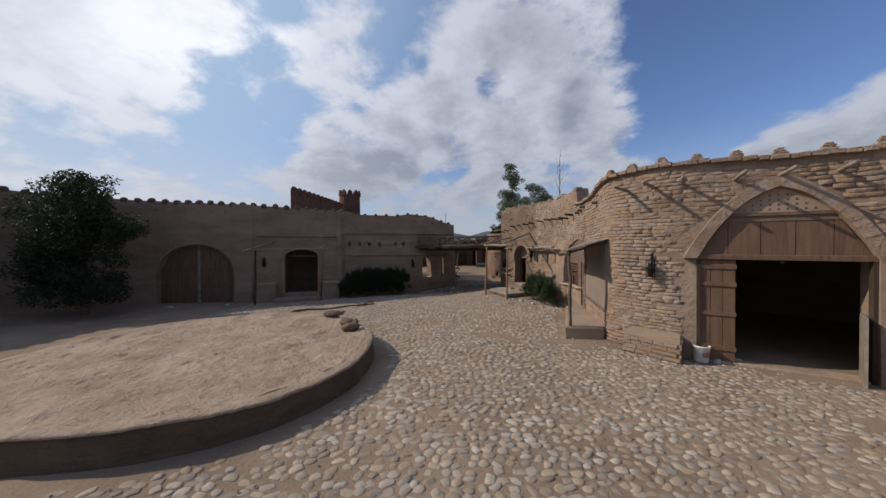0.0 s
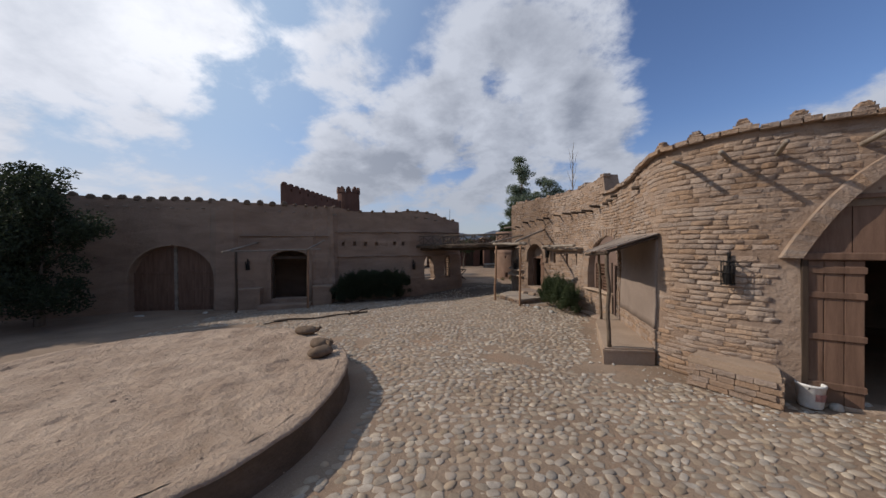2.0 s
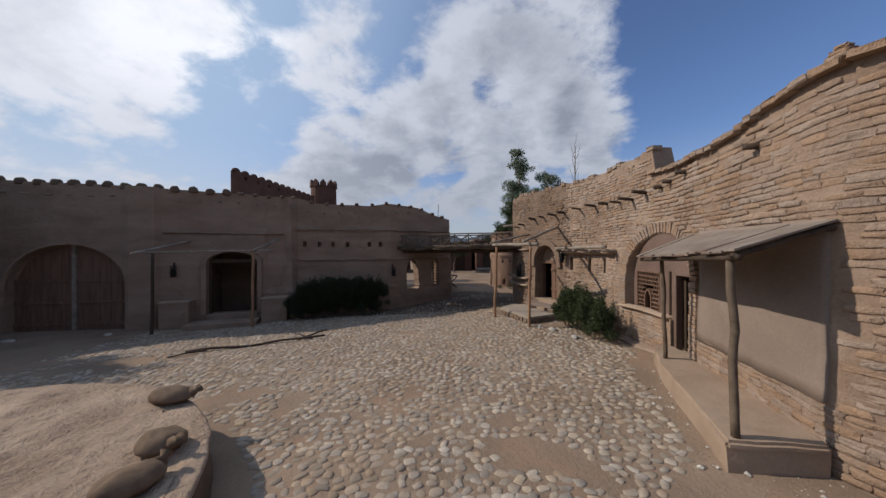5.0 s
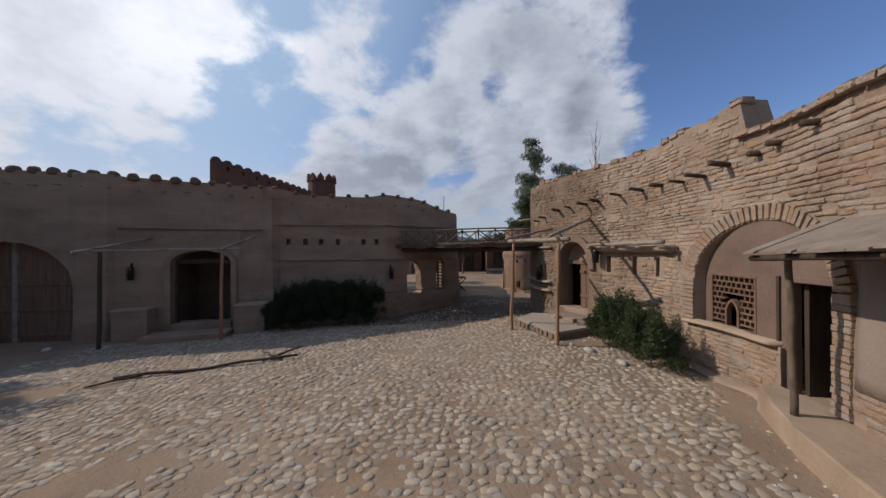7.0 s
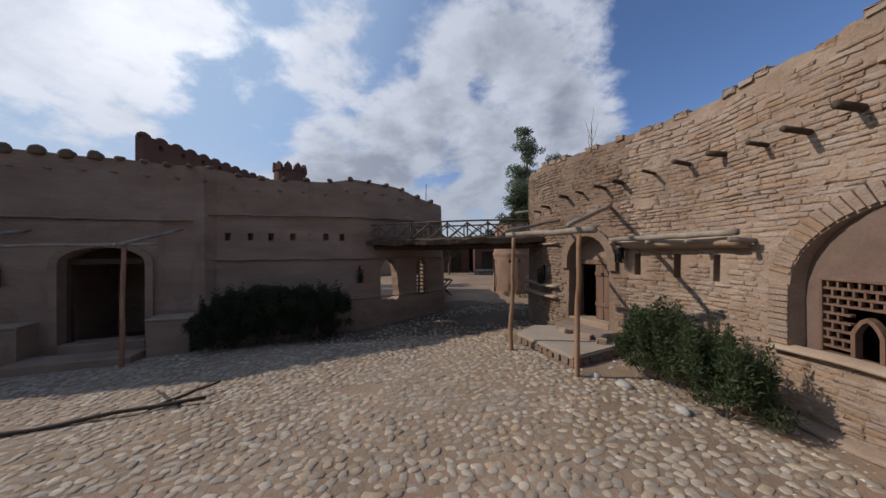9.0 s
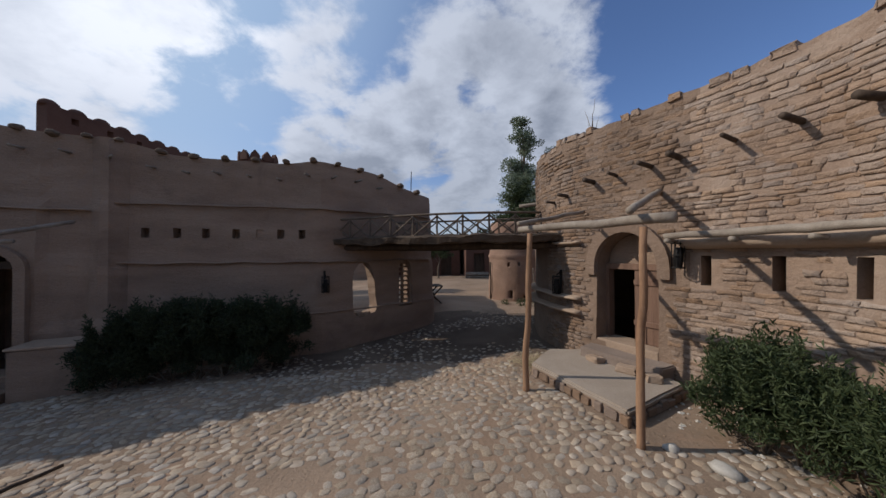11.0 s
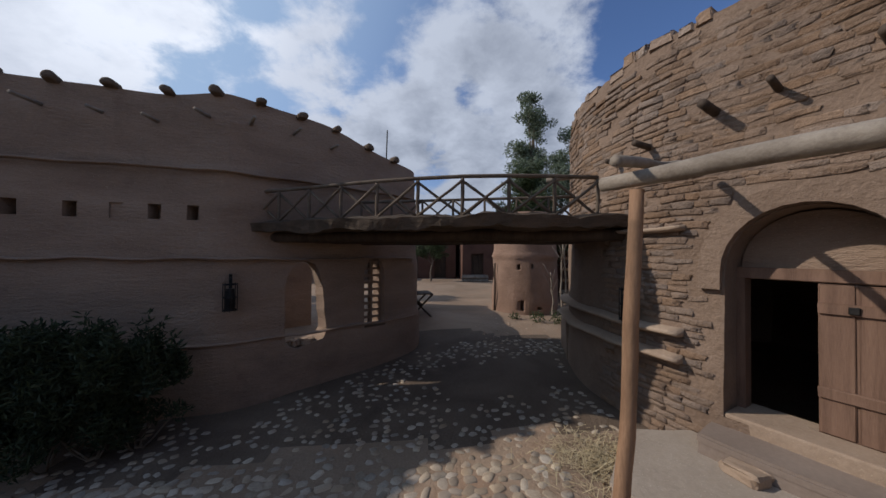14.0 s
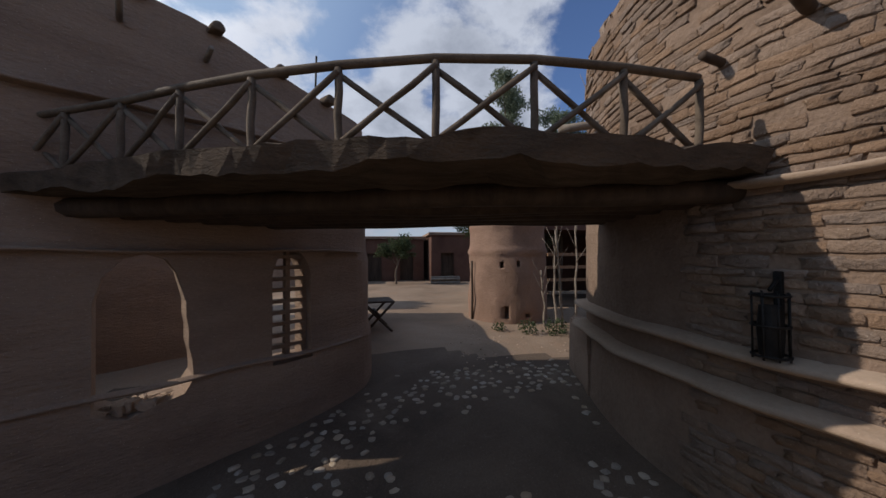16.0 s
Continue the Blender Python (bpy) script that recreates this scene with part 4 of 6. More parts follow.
def make_canopy():
    t = thing("pole_canopy", "bare canopy frame of peeled poles over the door landing", "canopy frame")
    A, B = Vector((2.14, 15.64, -0.4)), Vector((2.90, 14.1, -0.36))
    At, Bt = Vector((2.21, 15.6, 2.18)), Vector((2.95, 14.1, 2.16))
    rod(t, "post", A, At, 0.050, M_WOOD_POLE, "bark-stripped orange-brown post", 0.03, 12, 0.82, 10, 21)
    rod(t, "post", B, Bt, 0.045, M_WOOD_POLE, "bark-stripped orange-brown post", 0.03, 12, 0.85, 10, 32)
    d = (Bt - At).normalized()
    rod(t, "cross_log", At - d * 0.22 + Vector((0, 0, 0.07)), Bt + d * 0.30 + Vector((0, 0, 0.08)), 0.05, M_WOOD_GREY, "pale weathered log", 0.02, 10, 1.15, 10, 44, 0.07)
    rod(t, "slanting_pole", At + Vector((-0.22, -0.12, 0.13)), (3.66, 16.72, 2.66), 0.036, M_WOOD_GREY, "", 0.02, 8, 1.0, 8, 52)
    rod(t, "slanting_pole", Bt + Vector((-0.24, -0.12, 0.16)), (4.32, 15.62, 2.86), 0.042, M_WOOD_GREY, "", 0.02, 8, 1.0, 8, 57)


make_canopy()


def make_vent_awning():
    s0, s1 = RP.near(4.42, 15.42), RP.near(4.95, 13.05)
    t = thing("vent_hood", "weathered log and mud hood over the wall slots", "hood")
    bm = bmesh.new()
    n = 16
    tube(bm, [RP.pt(s0 + (s1 - s0) * i / n, 0.30 + lump((i, 3, 3), 0.4, 0.03), 2.12 + 0.03 * i / n + lump((i, 1, 3), 0.5, 0.015)) for i in range(n + 1)], [0.055 * (1 - 0.02 * abs(i - 8)) for i in range(n + 1)], 9, 0.07)
    part("log", bm, M_WOOD_GREY, t, "pale grey split log", True)
    led = mud_ledge("mud_lip", RP, s1 + 0.12, s0 - 0.12, 2.08, 0.24, 0.16, M_MUD_PALE, t, "eroded mud lip")
    for f in (0.02, 0.33, 0.66, 0.98):
        s = s0 + (s1 - s0) * f
        rod(t, "bracket", RP.pt(s, -0.12, 2.03), RP.pt(s, 0.36, 2.05), 0.035, M_WOOD_GREY, bend=0.0, n=2, sides=7)


make_vent_awning()

# rafter ends and ledges of the sunlit wall
rafters = [(3.5, 17.75, 3.0), (3.60, 17.3, 3.08), (3.82, 16.72, 3.25), (4.04, 16.3, 3.28), (4.26, 15.78, 3.30), (4.44, 15.35, 3.33), (4.7, 14.75, 3.38), (4.9, 14.2, 3.4), (4.95, 13.6, 3.38), (4.95, 13.0, 3.32), (5.0, 12.55, 3.33), (5.03, 12.1, 3.42)]
for k, (x, y, z) in enumerate(rafters):
    s = RP.near(x, y)
    L = (0.16, 0.2, 0.22, 0.2, 0.3, 0.28, 0.3, 0.32, 0.22, 0.24, 0.34, 0.3)[k]
    rod(wall_right, "rafter_end", RP.pt(s, -0.25, z - 0.02), RP.pt(s, L, z + 0.02), 0.032 + 0.008 * (k % 3), M_WOOD_DARK, "sawn rafter end" if k == 0 else "", 0.0, 3, 0.95, 9, k)
for k, (s, L) in enumerate(((S_CURVE - 0.55, 0.55), (S_CURVE - 1.1, 0.6), (S_CURVE - 1.65, 0.6), (S_GATE + 0.62, 0.62), (S_GATE - 0.02, 0.6), (S_GATE - 0.75, 0.5), (S_GATE - 1.5, 0.5))):
    rod(wall_right, "rafter_end", RP.pt(s, -0.3, 3.52), RP.pt(s, L, 3.56), 0.037, M_WOOD_GREY, "slender pale rafter end" if k == 0 else "", 0.01, 4, 0.9, 8, k + 40)
for x, y, z in ((5.05, 11.6, 3.45), (4.95, 11.3, 3.5), (4.85, 10.7, 3.55), (4.4, 8.9, 3.45)):
    s = RP.near(x, y)
    rod(wall_right, "rafter_end", RP.pt(s, -0.25, z), RP.pt(s, 0.12, z), 0.045, M_WOOD_DARK, "", 0.0, 2, 1.0, 8)
sp = RP.near(3.62, 19.3)
rod(wall_right, "drain_spout", RP.pt(sp, -0.2, 3.22), RP.pt(sp, 0.42, 3.16), 0.05, M_WOOD_GREY, "pale pipe spout", 0.0, 3, 1.0, 9, 3)
sA, sB = RP.near(3.78, 16.85) + 0.12, RP.near(3.95, 19.95)
mud_ledge("mud_ledge", RP, sA, sB, 0.97, 0.17, 0.075, M_MUD_PALE, wall_right, "eroded mud ledge")
mud_ledge("mud_ledge", RP, sA, sB, 0.70, 0.19, 0.085, M_MUD_PALE, wall_right)
mud_ledge("mud_ledge", RP, sA, sA + 1.0, 2.10, 0.13, 0.06, M_MUD_PALE, wall_right)


mud_ledge("foot_course", RP, RP.near(4.97, 12.95), RP.near(4.95, 11.15), ground_z(4.5, 12) + 0.06, 0.22, 0.1, M_JOINT, wall_right, "low mud footing")


# coping of the right-hand wall: a projecting course and small knobs
def coping():
    s = 3.0
    while s < S_NOTCH - 0.15:
        w = random.uniform(0.16, 0.27)
        z = right_top(s + w / 2)
        bm = bmesh.new()
        box(bm, -w / 2 + 0.008, w / 2 - 0.008, -0.05, 0.25, -0.065, 0.012, 0.012, 0.012)
        ob = part("coping_brick", bm, M_BRICK, wall_right)
        ob.matrix_local = RP.spot(s + w / 2, z + 0.02)
        s += w
    s = S_NOTCH + 0.02
    while s < RP.near(4.2, 20.2):
        w = random.uniform(0.12, 0.26)
        if random.random() > 0.3:
            bm = bmesh.new()
            box(bm, -w / 2, w / 2, -0.02, 0.22, -0.06, random.uniform(0.02, 0.075), 0.012, 0.016)
            ob = part("coping_brick", bm, M_BRICK, wall_right)
            ob.matrix_local = RP.spot(s + w / 2, right_top(s + w / 2), -0.07)
        s += w + random.uniform(0, 0.08)
    k = 0
    s = S_CURVE - 0.02
    while s > 1.0:
        bm = bmesh.new()
        box(bm, -0.11, 0.11, -0.09, 0.09, -0.07, 0.02, 0.022, 0.014)
        box(bm, -0.08, 0.075, -0.07, 0.07, 0.018, 0.075, 0.020, 0.014)
        box(bm, -0.05, 0.055, -0.05, 0.05, 0.073, 0.11, 0.016, 0.012)
        ob = part("knob", bm, M_BRICK, wall_right)
        ob.matrix_local = RP.spot(s, right_top(s) + 0.07, -0.1)
        s -= 0.62
        k += 1


coping()


# ---- the shaded side: gate, doorway, parapet ----
def make_left_gate():
    t = thing("courtyard_gate", "closed dark double plank gate in a round mud arch", "gate", LP.spot(S_LG))
    h = 1.75

    def top(x):
        return 0.75 + 1.55 * math.sqrt(max(0.0, 1 - (x / h) ** 2)) - 0.01
    for sgn in (-1, 1):
        lo, hi = (-h + 0.02, -0.06) if sgn < 0 else (0.06, h - 0.02)
        bm = bmesh.new()
        boards(bm, lo, hi, -0.75, top, 0.34, 0.37, 1)
        leaf = part("gate_leaf", bm, M_WOOD_DARK, t)
        each_board(leaf, "leaf_board", lo, hi, -0.72, lambda x: top(x) - 0.02, 0.315, 0.34, 5, M_WOOD_RED)
        for z in (-0.45, 0.3, 1.05):
            bar(leaf, "rail", lo, hi - 0.02, 0.285, 0.315, z - 0.05, z + 0.05, M_WOOD_RED)
    bar(t, "centre_post", -0.06, 0.06, 0.25, 0.37, -0.75, 2.28, M_WOOD_GREY, "pale weathered centre post")
    bm = bmesh.new()
    o = arch_outline(3.62, -0.6, 0.75, 2.36)
    i = arch_outline(3.50, -0.6, 0.75, 2.30)
    # left half only: sunlight on the arch edge, given as paler mud
    ring_band(bm, o[1:9], i[1:9], -0.03, 0.12)
    part("arch_rim", bm, M_MUD_PALE, t, "sunlit edge of the arch, put in as paler plaster")
    bar(t, "threshold_board", -h + 0.05, -0.1, 0.02, 0.10, -0.72, -0.66, M_WOOD_GREY, "pale board at the gate's foot")
    bar(t, "threshold_board", 0.25, h - 0.1, 0.0, 0.08, -0.72, -0.66, M_WOOD_GREY)


make_left_gate()


def make_left_door():
    t = thing("doorway", "dark arched doorway with timber head, in a mud wall", "doorway", LP.spot(S_LD))
    h = 0.83
    bm = bmesh.new()
    ring_band(bm, arch_outline(1.98, -0.3, 1.62, 2.16), arch_outline(1.66, -0.3, 1.62, 2.03), -0.06, 0.08)
    part("surround", bm, M_MUD, t)
    bar(t, "head", -h, h, 0.22, 0.34, 1.60, 1.74, M_WOOD_DARK)
    for x in (-h, h - 0.08):
        bar(t, "jamb", x, x + 0.08, 0.22, 0.34, -0.35, 1.62, M_WOOD_DARK)
    bar(t, "sill", -h, h, -0.05, 0.5, -0.6, -0.3, M_MUD, "worn mud sill", 0.02)
    bm = bmesh.new()
    box(bm, -1.4, 1.4, 0.52, 3.0, 2.4, 2.6)
    part("inner_ceiling", bm, M_MUD, t)
    for x0, x1, y0, y1 in ((-1.4, -1.3, 0.52, 3.0), (1.3, 1.4, 0.52, 3.0), (-1.3, 1.3, 2.9, 3.0)):
        bm = bmesh.new()
        box(bm, x0, x1, y0, y1, -0.8, 2.4)
        part("inner_wall", bm, M_MUD, t)
    for x, lab in ((-1.62, ""), (1.5, "")):
        q = LP.spot(S_LD) @ Vector((x, 0, 0))
        p = thing("door_pedestal", "square mud pedestal beside the doorway", "pedestal", LP.spot(S_LD) @ Matrix.Translation((x, -0.22, 0)), "pedestals by the doorway")
        bm = bmesh.new()
        box(bm, -0.44, 0.44, -0.3, 0.34, -1.0, 0.24, 0.03, 0.012)
        part("block", bm, M_MUD, p)
        bm = bmesh.new()
        box(bm, -0.46, 0.46, -0.32, 0.34, 0.24, 0.29, 0.015, 0.008)
        part("cap", bm, M_MUD_PALE, p)
    st = thing("low_step", "low worn mud step before the doorway", "step", LP.spot(S_LD) @ Matrix.Translation((-0.1, -0.6, 0)))
    bm = bmesh.new()
    box(bm, -1.1, 1.1, -0.35, 0.35, -1.0, -0.46, 0.03, 0.012)
    part("tread", bm, M_MUD, st)
    c = thing("doorway_canopy", "frame of bleached poles in front of the doorway", "canopy frame", LP.spot(S_LD))
    rod(c, "cross_pole", (-2.1, -1.1, 2.02), (1.55, -1.1, 2.08), 0.035, M_WOOD_GREY, "bleached pole", 0.02, 8, 0.9, 8, 61)
    rod(c, "slanting_pole", (-2.35, -1.35, 1.98), (-1.3, 0.1, 2.45), 0.045, M_WOOD_GREY, "bleached pole", 0.01, 5, 0.8, 8, 62)
    rod(c, "slanting_pole", (0.95, -1.35, 2.05), (1.55, 0.1, 2.5), 0.045, M_WOOD_GREY, "bleached pole", 0.01, 5, 0.8, 8, 63)
    rod(c, "post", (0.93, -1.12, -0.8), (0.98, -1.12, 2.05), 0.05, M_WOOD_POLE, "", 0.02, 8, 0.9, 8, 64)
    rod(c, "post", (-1.95, -1.1, -0.8), (-1.92, -1.1, 2.0), 0.05, M_WOOD_DARK, "", 0.02, 8, 0.9, 8, 65)


make_left_door()


def left_details():
    # scalloped parapet
    s, k = 3.5, 0
    while s < S_COR + 3.2:
        z = left_top(s)
        bm = bmesh.new()
        w = 0.14 if s < S_LD else 0.075
        bmesh.ops.create_uvsphere(bm, u_segments=10, v_segments=7, radius=1.0)
        for v in bm.verts:
            v.co = Vector((v.co.x * w, math.copysign(abs(v.co.y) ** 0.3, v.co.y) * 0.11, max(-0.6, v.co.z) * (0.14 if s < S_LD else 0.065)))
            v.co += Vector((lump(v.co + Vector((k, 0, 0)), 6, 0.035), 0, lump(v.co + Vector((0, k, 0)), 6, 0.035)))
        # backlit merlons: their shade is put in by the darker mud
        ob = part("merlon", bm, M_MUD_SHADED, wall_left, smooth=True)
        ob.matrix_local = LP.spot(s, z - 0.005 + random.uniform(-0.02, 0.02), -0.14)
        s += 0.50 + random.uniform(-0.03, 0.03) + (0.12 if s > S_PIL else 0)
        k += 1
    for i in range(34):
        s = 8.0 + i * 0.62
        if s > S_COR + 3.2:
            break
        z = left_top(s) - 0.36 - random.uniform(0, 0.06)
        rod(wall_left, "rafter_end", LP.pt(s, -0.2, z + 0.02), LP.pt(s, random.choice((0.1, 0.16, 0.24)), z - 0.01), 0.026, M_WOOD_GREY, "", 0.0, 2, 1.0, 6)
    c = S_COR + 3.4
    for z, a, b in ((2.95, S_PIL, c), (1.68, S_PIL, c), (0.45, S_PIL, c)):
        mud_ledge("ledge", LP, a, b, z, 0.035, 0.03, M_MUD, wall_left)
    mud_ledge("ledge", LP, LP.near(-9.6, 15.95), S_PIL - 0.4, 2.74, 0.06, 0.04, M_MUD, wall_left)
    ant = thing("antenna_pole", "thin dark metal pole on the parapet", "pole", LP.spot(LP.near(0.35, 20.15), 3.6, -0.3))
    rod(ant, "mast", (0, 0, 0), (0.02, 0, 0.75), 0.014, M_IRON, bend=0.0, n=2, sides=6)
    # brick lattice in the small window
    m = LP.spot(S_W2)
    for j in range(10):
        z = 0.36 + j * 0.135
        half = 0.225 if z < 1.3 else 0.23 * math.sqrt(max(0.05, 1 - ((z - 1.28) / 0.40) ** 2))
        bm = bmesh.new()
        box(bm, -half, half, 0.19, 0.285, z, z + 0.046, 0.006, 0.004, m)
        part("lattice_course", bm, M_MUD, wall_left)
        for x in (-half + 0.015, 0.0, half - 0.015):
            bm = bmesh.new()
            box(bm, x - 0.03, x + 0.03, 0.2, 0.275, z + 0.046, z + 0.135, 0.006, 0.004, m)
            part("lattice_brick", bm, M_MUD, wall_left)
    # rubble on the sill of the broken window
    m = LP.spot(S_W1)
    for k in range(16):
        p = m @ Vector((random.uniform(-0.28, 0.28), random.uniform(0.05, 0.45), 0.22))
        t = thing("rubble_stone", "broken mud lump on the window sill", "rubble", pose(p.x, p.y, p.z, 0, 0, k * 50), "rubble on the sill")
        bm = bmesh.new()
        w = random.uniform(0.03, 0.09)
        box(bm, -w, w, -w * 0.6, w * 0.6, 0, random.uniform(0.04, 0.1), 0.02, 0.015)
        part("rubble_body", bm, M_MUD_PALE, t)


left_details()

# inner ruin wall behind the broken windows
IR = Path([(-5.4, 21.4), (-3.6, 22.2), (-2.9, 22.6), (-2.2, 22.9)], -1)
wall_solid("wall_ruin", IR, 0, IR.length, -1.0, lambda s: 1.9 + lump((s, 0, 0), 1.5, 0.3), 0.35, M_MUD, "broken inner mud wall of a roofless room", step=0.3)

# low block at the end of the passage wall
E0, E1 = RP.near(4.15, 19.4), RP.near(4.3, 20.3)
slab("mud_block", "low worn mud block at the end of the passage wall", "wall block", [tuple(RP.pt(E0, 0.03, 0).xy), tuple(RP.pt(E1, 0.30, 0).xy), tuple(RP.pt(E1, -0.3, 0).xy), tuple(RP.pt(E0, -0.3, 0).xy)], -1.0, ground_z(4.1, 20.2) + 0.85, M_MUD, 0.03, 0.05)


YW = Path([(0.30, 21.4), (0.42, 23.0), (0.42, 25.6)], -1)
wall_solid("wall_yard", YW, 0, YW.length, -1.0, lambda s: 1.95 + lump((s, 3, 0), 1.2, 0.12), 0.35, M_MUD, "low mud yard wall beyond the passage", step=0.3)


# ---- battlement and turret behind ----
def make_battlement():
    t = thing("battlement", "red-brown scalloped parapet wall rising behind", "battlement")
    P = Path([(-9.5, 19.6), (-9.2, 23.0), (-8.9, 27.2)], 1)
    bm = bmesh.new()
    n = 60
    rows = []
    for i in range(n + 1):
        s = P.length * i / n
        zt = 5.85
        rows.append([bm.verts.new(P.pt(s, o, z)) for o, z in ((-0.15, -1), (0.15, -1), (0.15, zt), (-0.15, zt))])
    for a, b in zip(rows, rows[1:]):
        for k in range(4):
            bm.faces.new((a[k], a[(k + 1) % 4], b[(k + 1) % 4], b[k]))
    bm.faces.new(rows[0])
    bm.faces.new(rows[-1][::-1])
    bmesh.ops.recalc_face_normals(bm, faces=bm.faces)
    w = part("wall_body", bm, M_RED, t)
    cbm = bmesh.new()
    s = 0.6
    while s < P.length - 0.3:
        p = P.pt(s, 0, 5.6)
        box(cbm, p.x - 0.5, p.x + 0.5, p.y - 0.09, p.y + 0.09, 5.5, 5.68)
        s += 0.9
    cut(w, cbm)
    s = 0.15
    while s < P.length:
        bm = bmesh.new()
        bmesh.ops.create_uvsphere(bm, u_segments=10, v_segments=6, radius=1.0)
        for v in bm.verts:
            v.co = P.pt(s, 0, 5.85) + Vector((v.co.x * 0.16, v.co.y * 0.24, max(-0.2, v.co.z) * 0.17))
        part("merlon", bm, M_RED, t, smooth=True)
        s += 0.62
    t = thing("turret", "small red-brown turret with pointed merlons", "turret", pose(-8.55, 28.4, 0))
    bm = bmesh.new()
    r = bmesh.ops.create_cone(bm, segments=20, radius1=1.05, radius2=0.9, depth=8.0, cap_ends=True)
    for v in bm.verts:
        v.co.z += 2.8
    part("drum", bm, M_RED, t, smooth=False)
    for k in range(10):
        a = 2 * math.pi * k / 10
        bm = bmesh.new()
        prism(bm, [(-0.24, 0), (0.24, 0), (0.2, 0.28), (0, 0.52), (-0.2, 0.28)], -0.1, 0.1, Matrix.Translation((0.85 * math.cos(a), 0.85 * math.sin(a), 6.75)) @ Matrix.Rotation(a + math.pi / 2, 4, "Z"))
        bmesh.ops.recalc_face_normals(bm, faces=bm.faces)
        part("merlon", bm, M_RED, t)


make_battlement()


# ---- bridge over the passage ----
def make_bridge():
    t = thing("footbridge", "earth-covered log footbridge with a cross-braced wooden rail", "footbridge")
    FP = Path([(-2.15, 19.0), (-1.5, 18.7), (-0.7, 18.35), (0.1, 17.95), (1.37, 17.54), (2.4, 17.46), (3.5, 17.52)], -1)
    L1, R1 = Vector((-0.6, 19.95)), Vector((3.9, 19.2))

    def deck_pt(u, v):
        return FP.at(u * FP.length).lerp(L1.lerp(R1, u), v)
    bm = bmesh.new()
    nu, nv = 60, 14
    g = {}
    for side, z0 in ((1, 2.25), (0, 2.06)):
        for i in range(nu + 1):
            for j in range(nv + 1):
                p = deck_pt(i / nu, j / nv)
                edge = 0.035 if j in (0, nv) else 0.0
                z = z0 + 0.06 * i / nu - (0.05 if side and j in (0, nv) else 0) + lump((p.x, p.y, side), 2.0, 0.05) + lump((p.x, p.y, side), 8.0, 0.03)
                y = p.y - (0.05 * (1 + noise.noise(Vector((p.x * 3, side * 2, 0)))) + edge * side if j == 0 else 0)
                g[side, i, j] = bm.verts.new((p.x, y, z))
    for i in range(nu):
        for j in range(nv):
            bm.faces.new((g[1, i, j], g[1, i + 1, j], g[1, i + 1, j + 1], g[1, i, j + 1]))
            bm.faces.new((g[0, i, j], g[0, i, j + 1], g[0, i + 1, j + 1], g[0, i + 1, j]))
        bm.faces.new((g[0, i, 0], g[0, i + 1, 0], g[1, i + 1, 0], g[1, i, 0]))
        bm.faces.new((g[0, i, nv], g[1, i, nv], g[1, i + 1, nv], g[0, i + 1, nv]))
    for j in range(nv):
        bm.faces.new((g[0, 0, j], g[1, 0, j], g[1, 0, j + 1], g[0, 0, j + 1]))
        bm.faces.new((g[0, nu, j], g[0, nu, j + 1], g[1, nu, j + 1], g[1, nu, j]))
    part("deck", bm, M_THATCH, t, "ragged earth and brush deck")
    for k in range(6):
        v = (0.09 + k * 0.17)
        a, b = deck_pt(0.0, v), deck_pt(1.0, v)
        rod(t, "log_beam", (a.x, a.y, 2.0), (b.x, b.y, 2.05), 0.085, M_WOOD_DARK, "", 0.03, 12, 1.0, 9, 70 + k)
    n = 9
    H = 0.50
    hi = Vector((0, 0, H))
    P = []
    for i in range(n + 1):
        u = 0.045 + 0.89 * i / n
        q = deck_pt(u, 0.06)
        P.append(Vector((q.x, q.y, 2.19 + 0.06 * u)))
    for i, p in enumerate(P):
        rod(t, "rail_post", p - Vector((0, 0, 0.06)), p + hi, 0.024, M_RAIL, "slim rail post" if i == 0 else "", 0.008, 4, 1.0, 7, 80 + i)
    bm = bmesh.new()
    tube(bm, [p + hi + Vector((0, 0, 0.02)) for p in P] , 0.026, 8, 0.05)
    part("top_rail", bm, M_RAIL, t, "grey top rail", True)
    for i in range(n):
        a, b = P[i], P[i + 1]
        rod(t, "brace", a + Vector((0, -0.02, 0.03)), b + hi + Vector((0, -0.02, -0.03)), 0.019, M_RAIL, "", 0.008, 4, 1.0, 7, 90 + i, 0.12)
        rod(t, "brace", a + hi + Vector((0, 0.02, -0.03)), b + Vector((0, 0.02, 0.03)), 0.019, M_RAIL, "", 0.008, 4, 1.0, 7, 110 + i, 0.12)
    for k in range(24):
        f = k / 23
        q = deck_pt(0.06 + 0.9 * f, 0.93)
        w = random.uniform(0.035, 0.06)
        bm = bmesh.new()
        box(bm, q.x - w, q.x + w, q.y - 0.06, q.y + 0.06, 2.2 + 0.06 * f, 2.2 + 0.06 * f + random.uniform(0.12, 0.19), 0.012, 0.012)
        part("edging_brick", bm, M_JOINT, t)
    # far rail
    q0, q1 = Vector((-0.2, 19.6, 2.2)), Vector((3.7, 19.05, 2.3))
    rod(t, "top_rail", q0 + hi, q1 + hi, 0.026, M_RAIL, "", 0.01, 6, 1.0, 7, 130)
    for i in range(8):
        p = q0.lerp(q1, i / 7)
        rod(t, "rail_post", p - Vector((0, 0, 0.06)), p + hi, 0.022, M_RAIL, "", 0.01, 3, 1.0, 6, 140 + i)
        if i < 7:
            p2 = q0.lerp(q1, (i + 1) / 7)
            rod(t, "brace", p + Vector((0, 0, 0.03)), p2 + hi, 0.017, M_RAIL, "", 0.008, 3, 1.0, 6, 150 + i)
            rod(t, "brace", p + hi, p2 + Vector((0, 0, 0.03)), 0.017, M_RAIL, "", 0.008, 3, 1.0, 6, 160 + i)


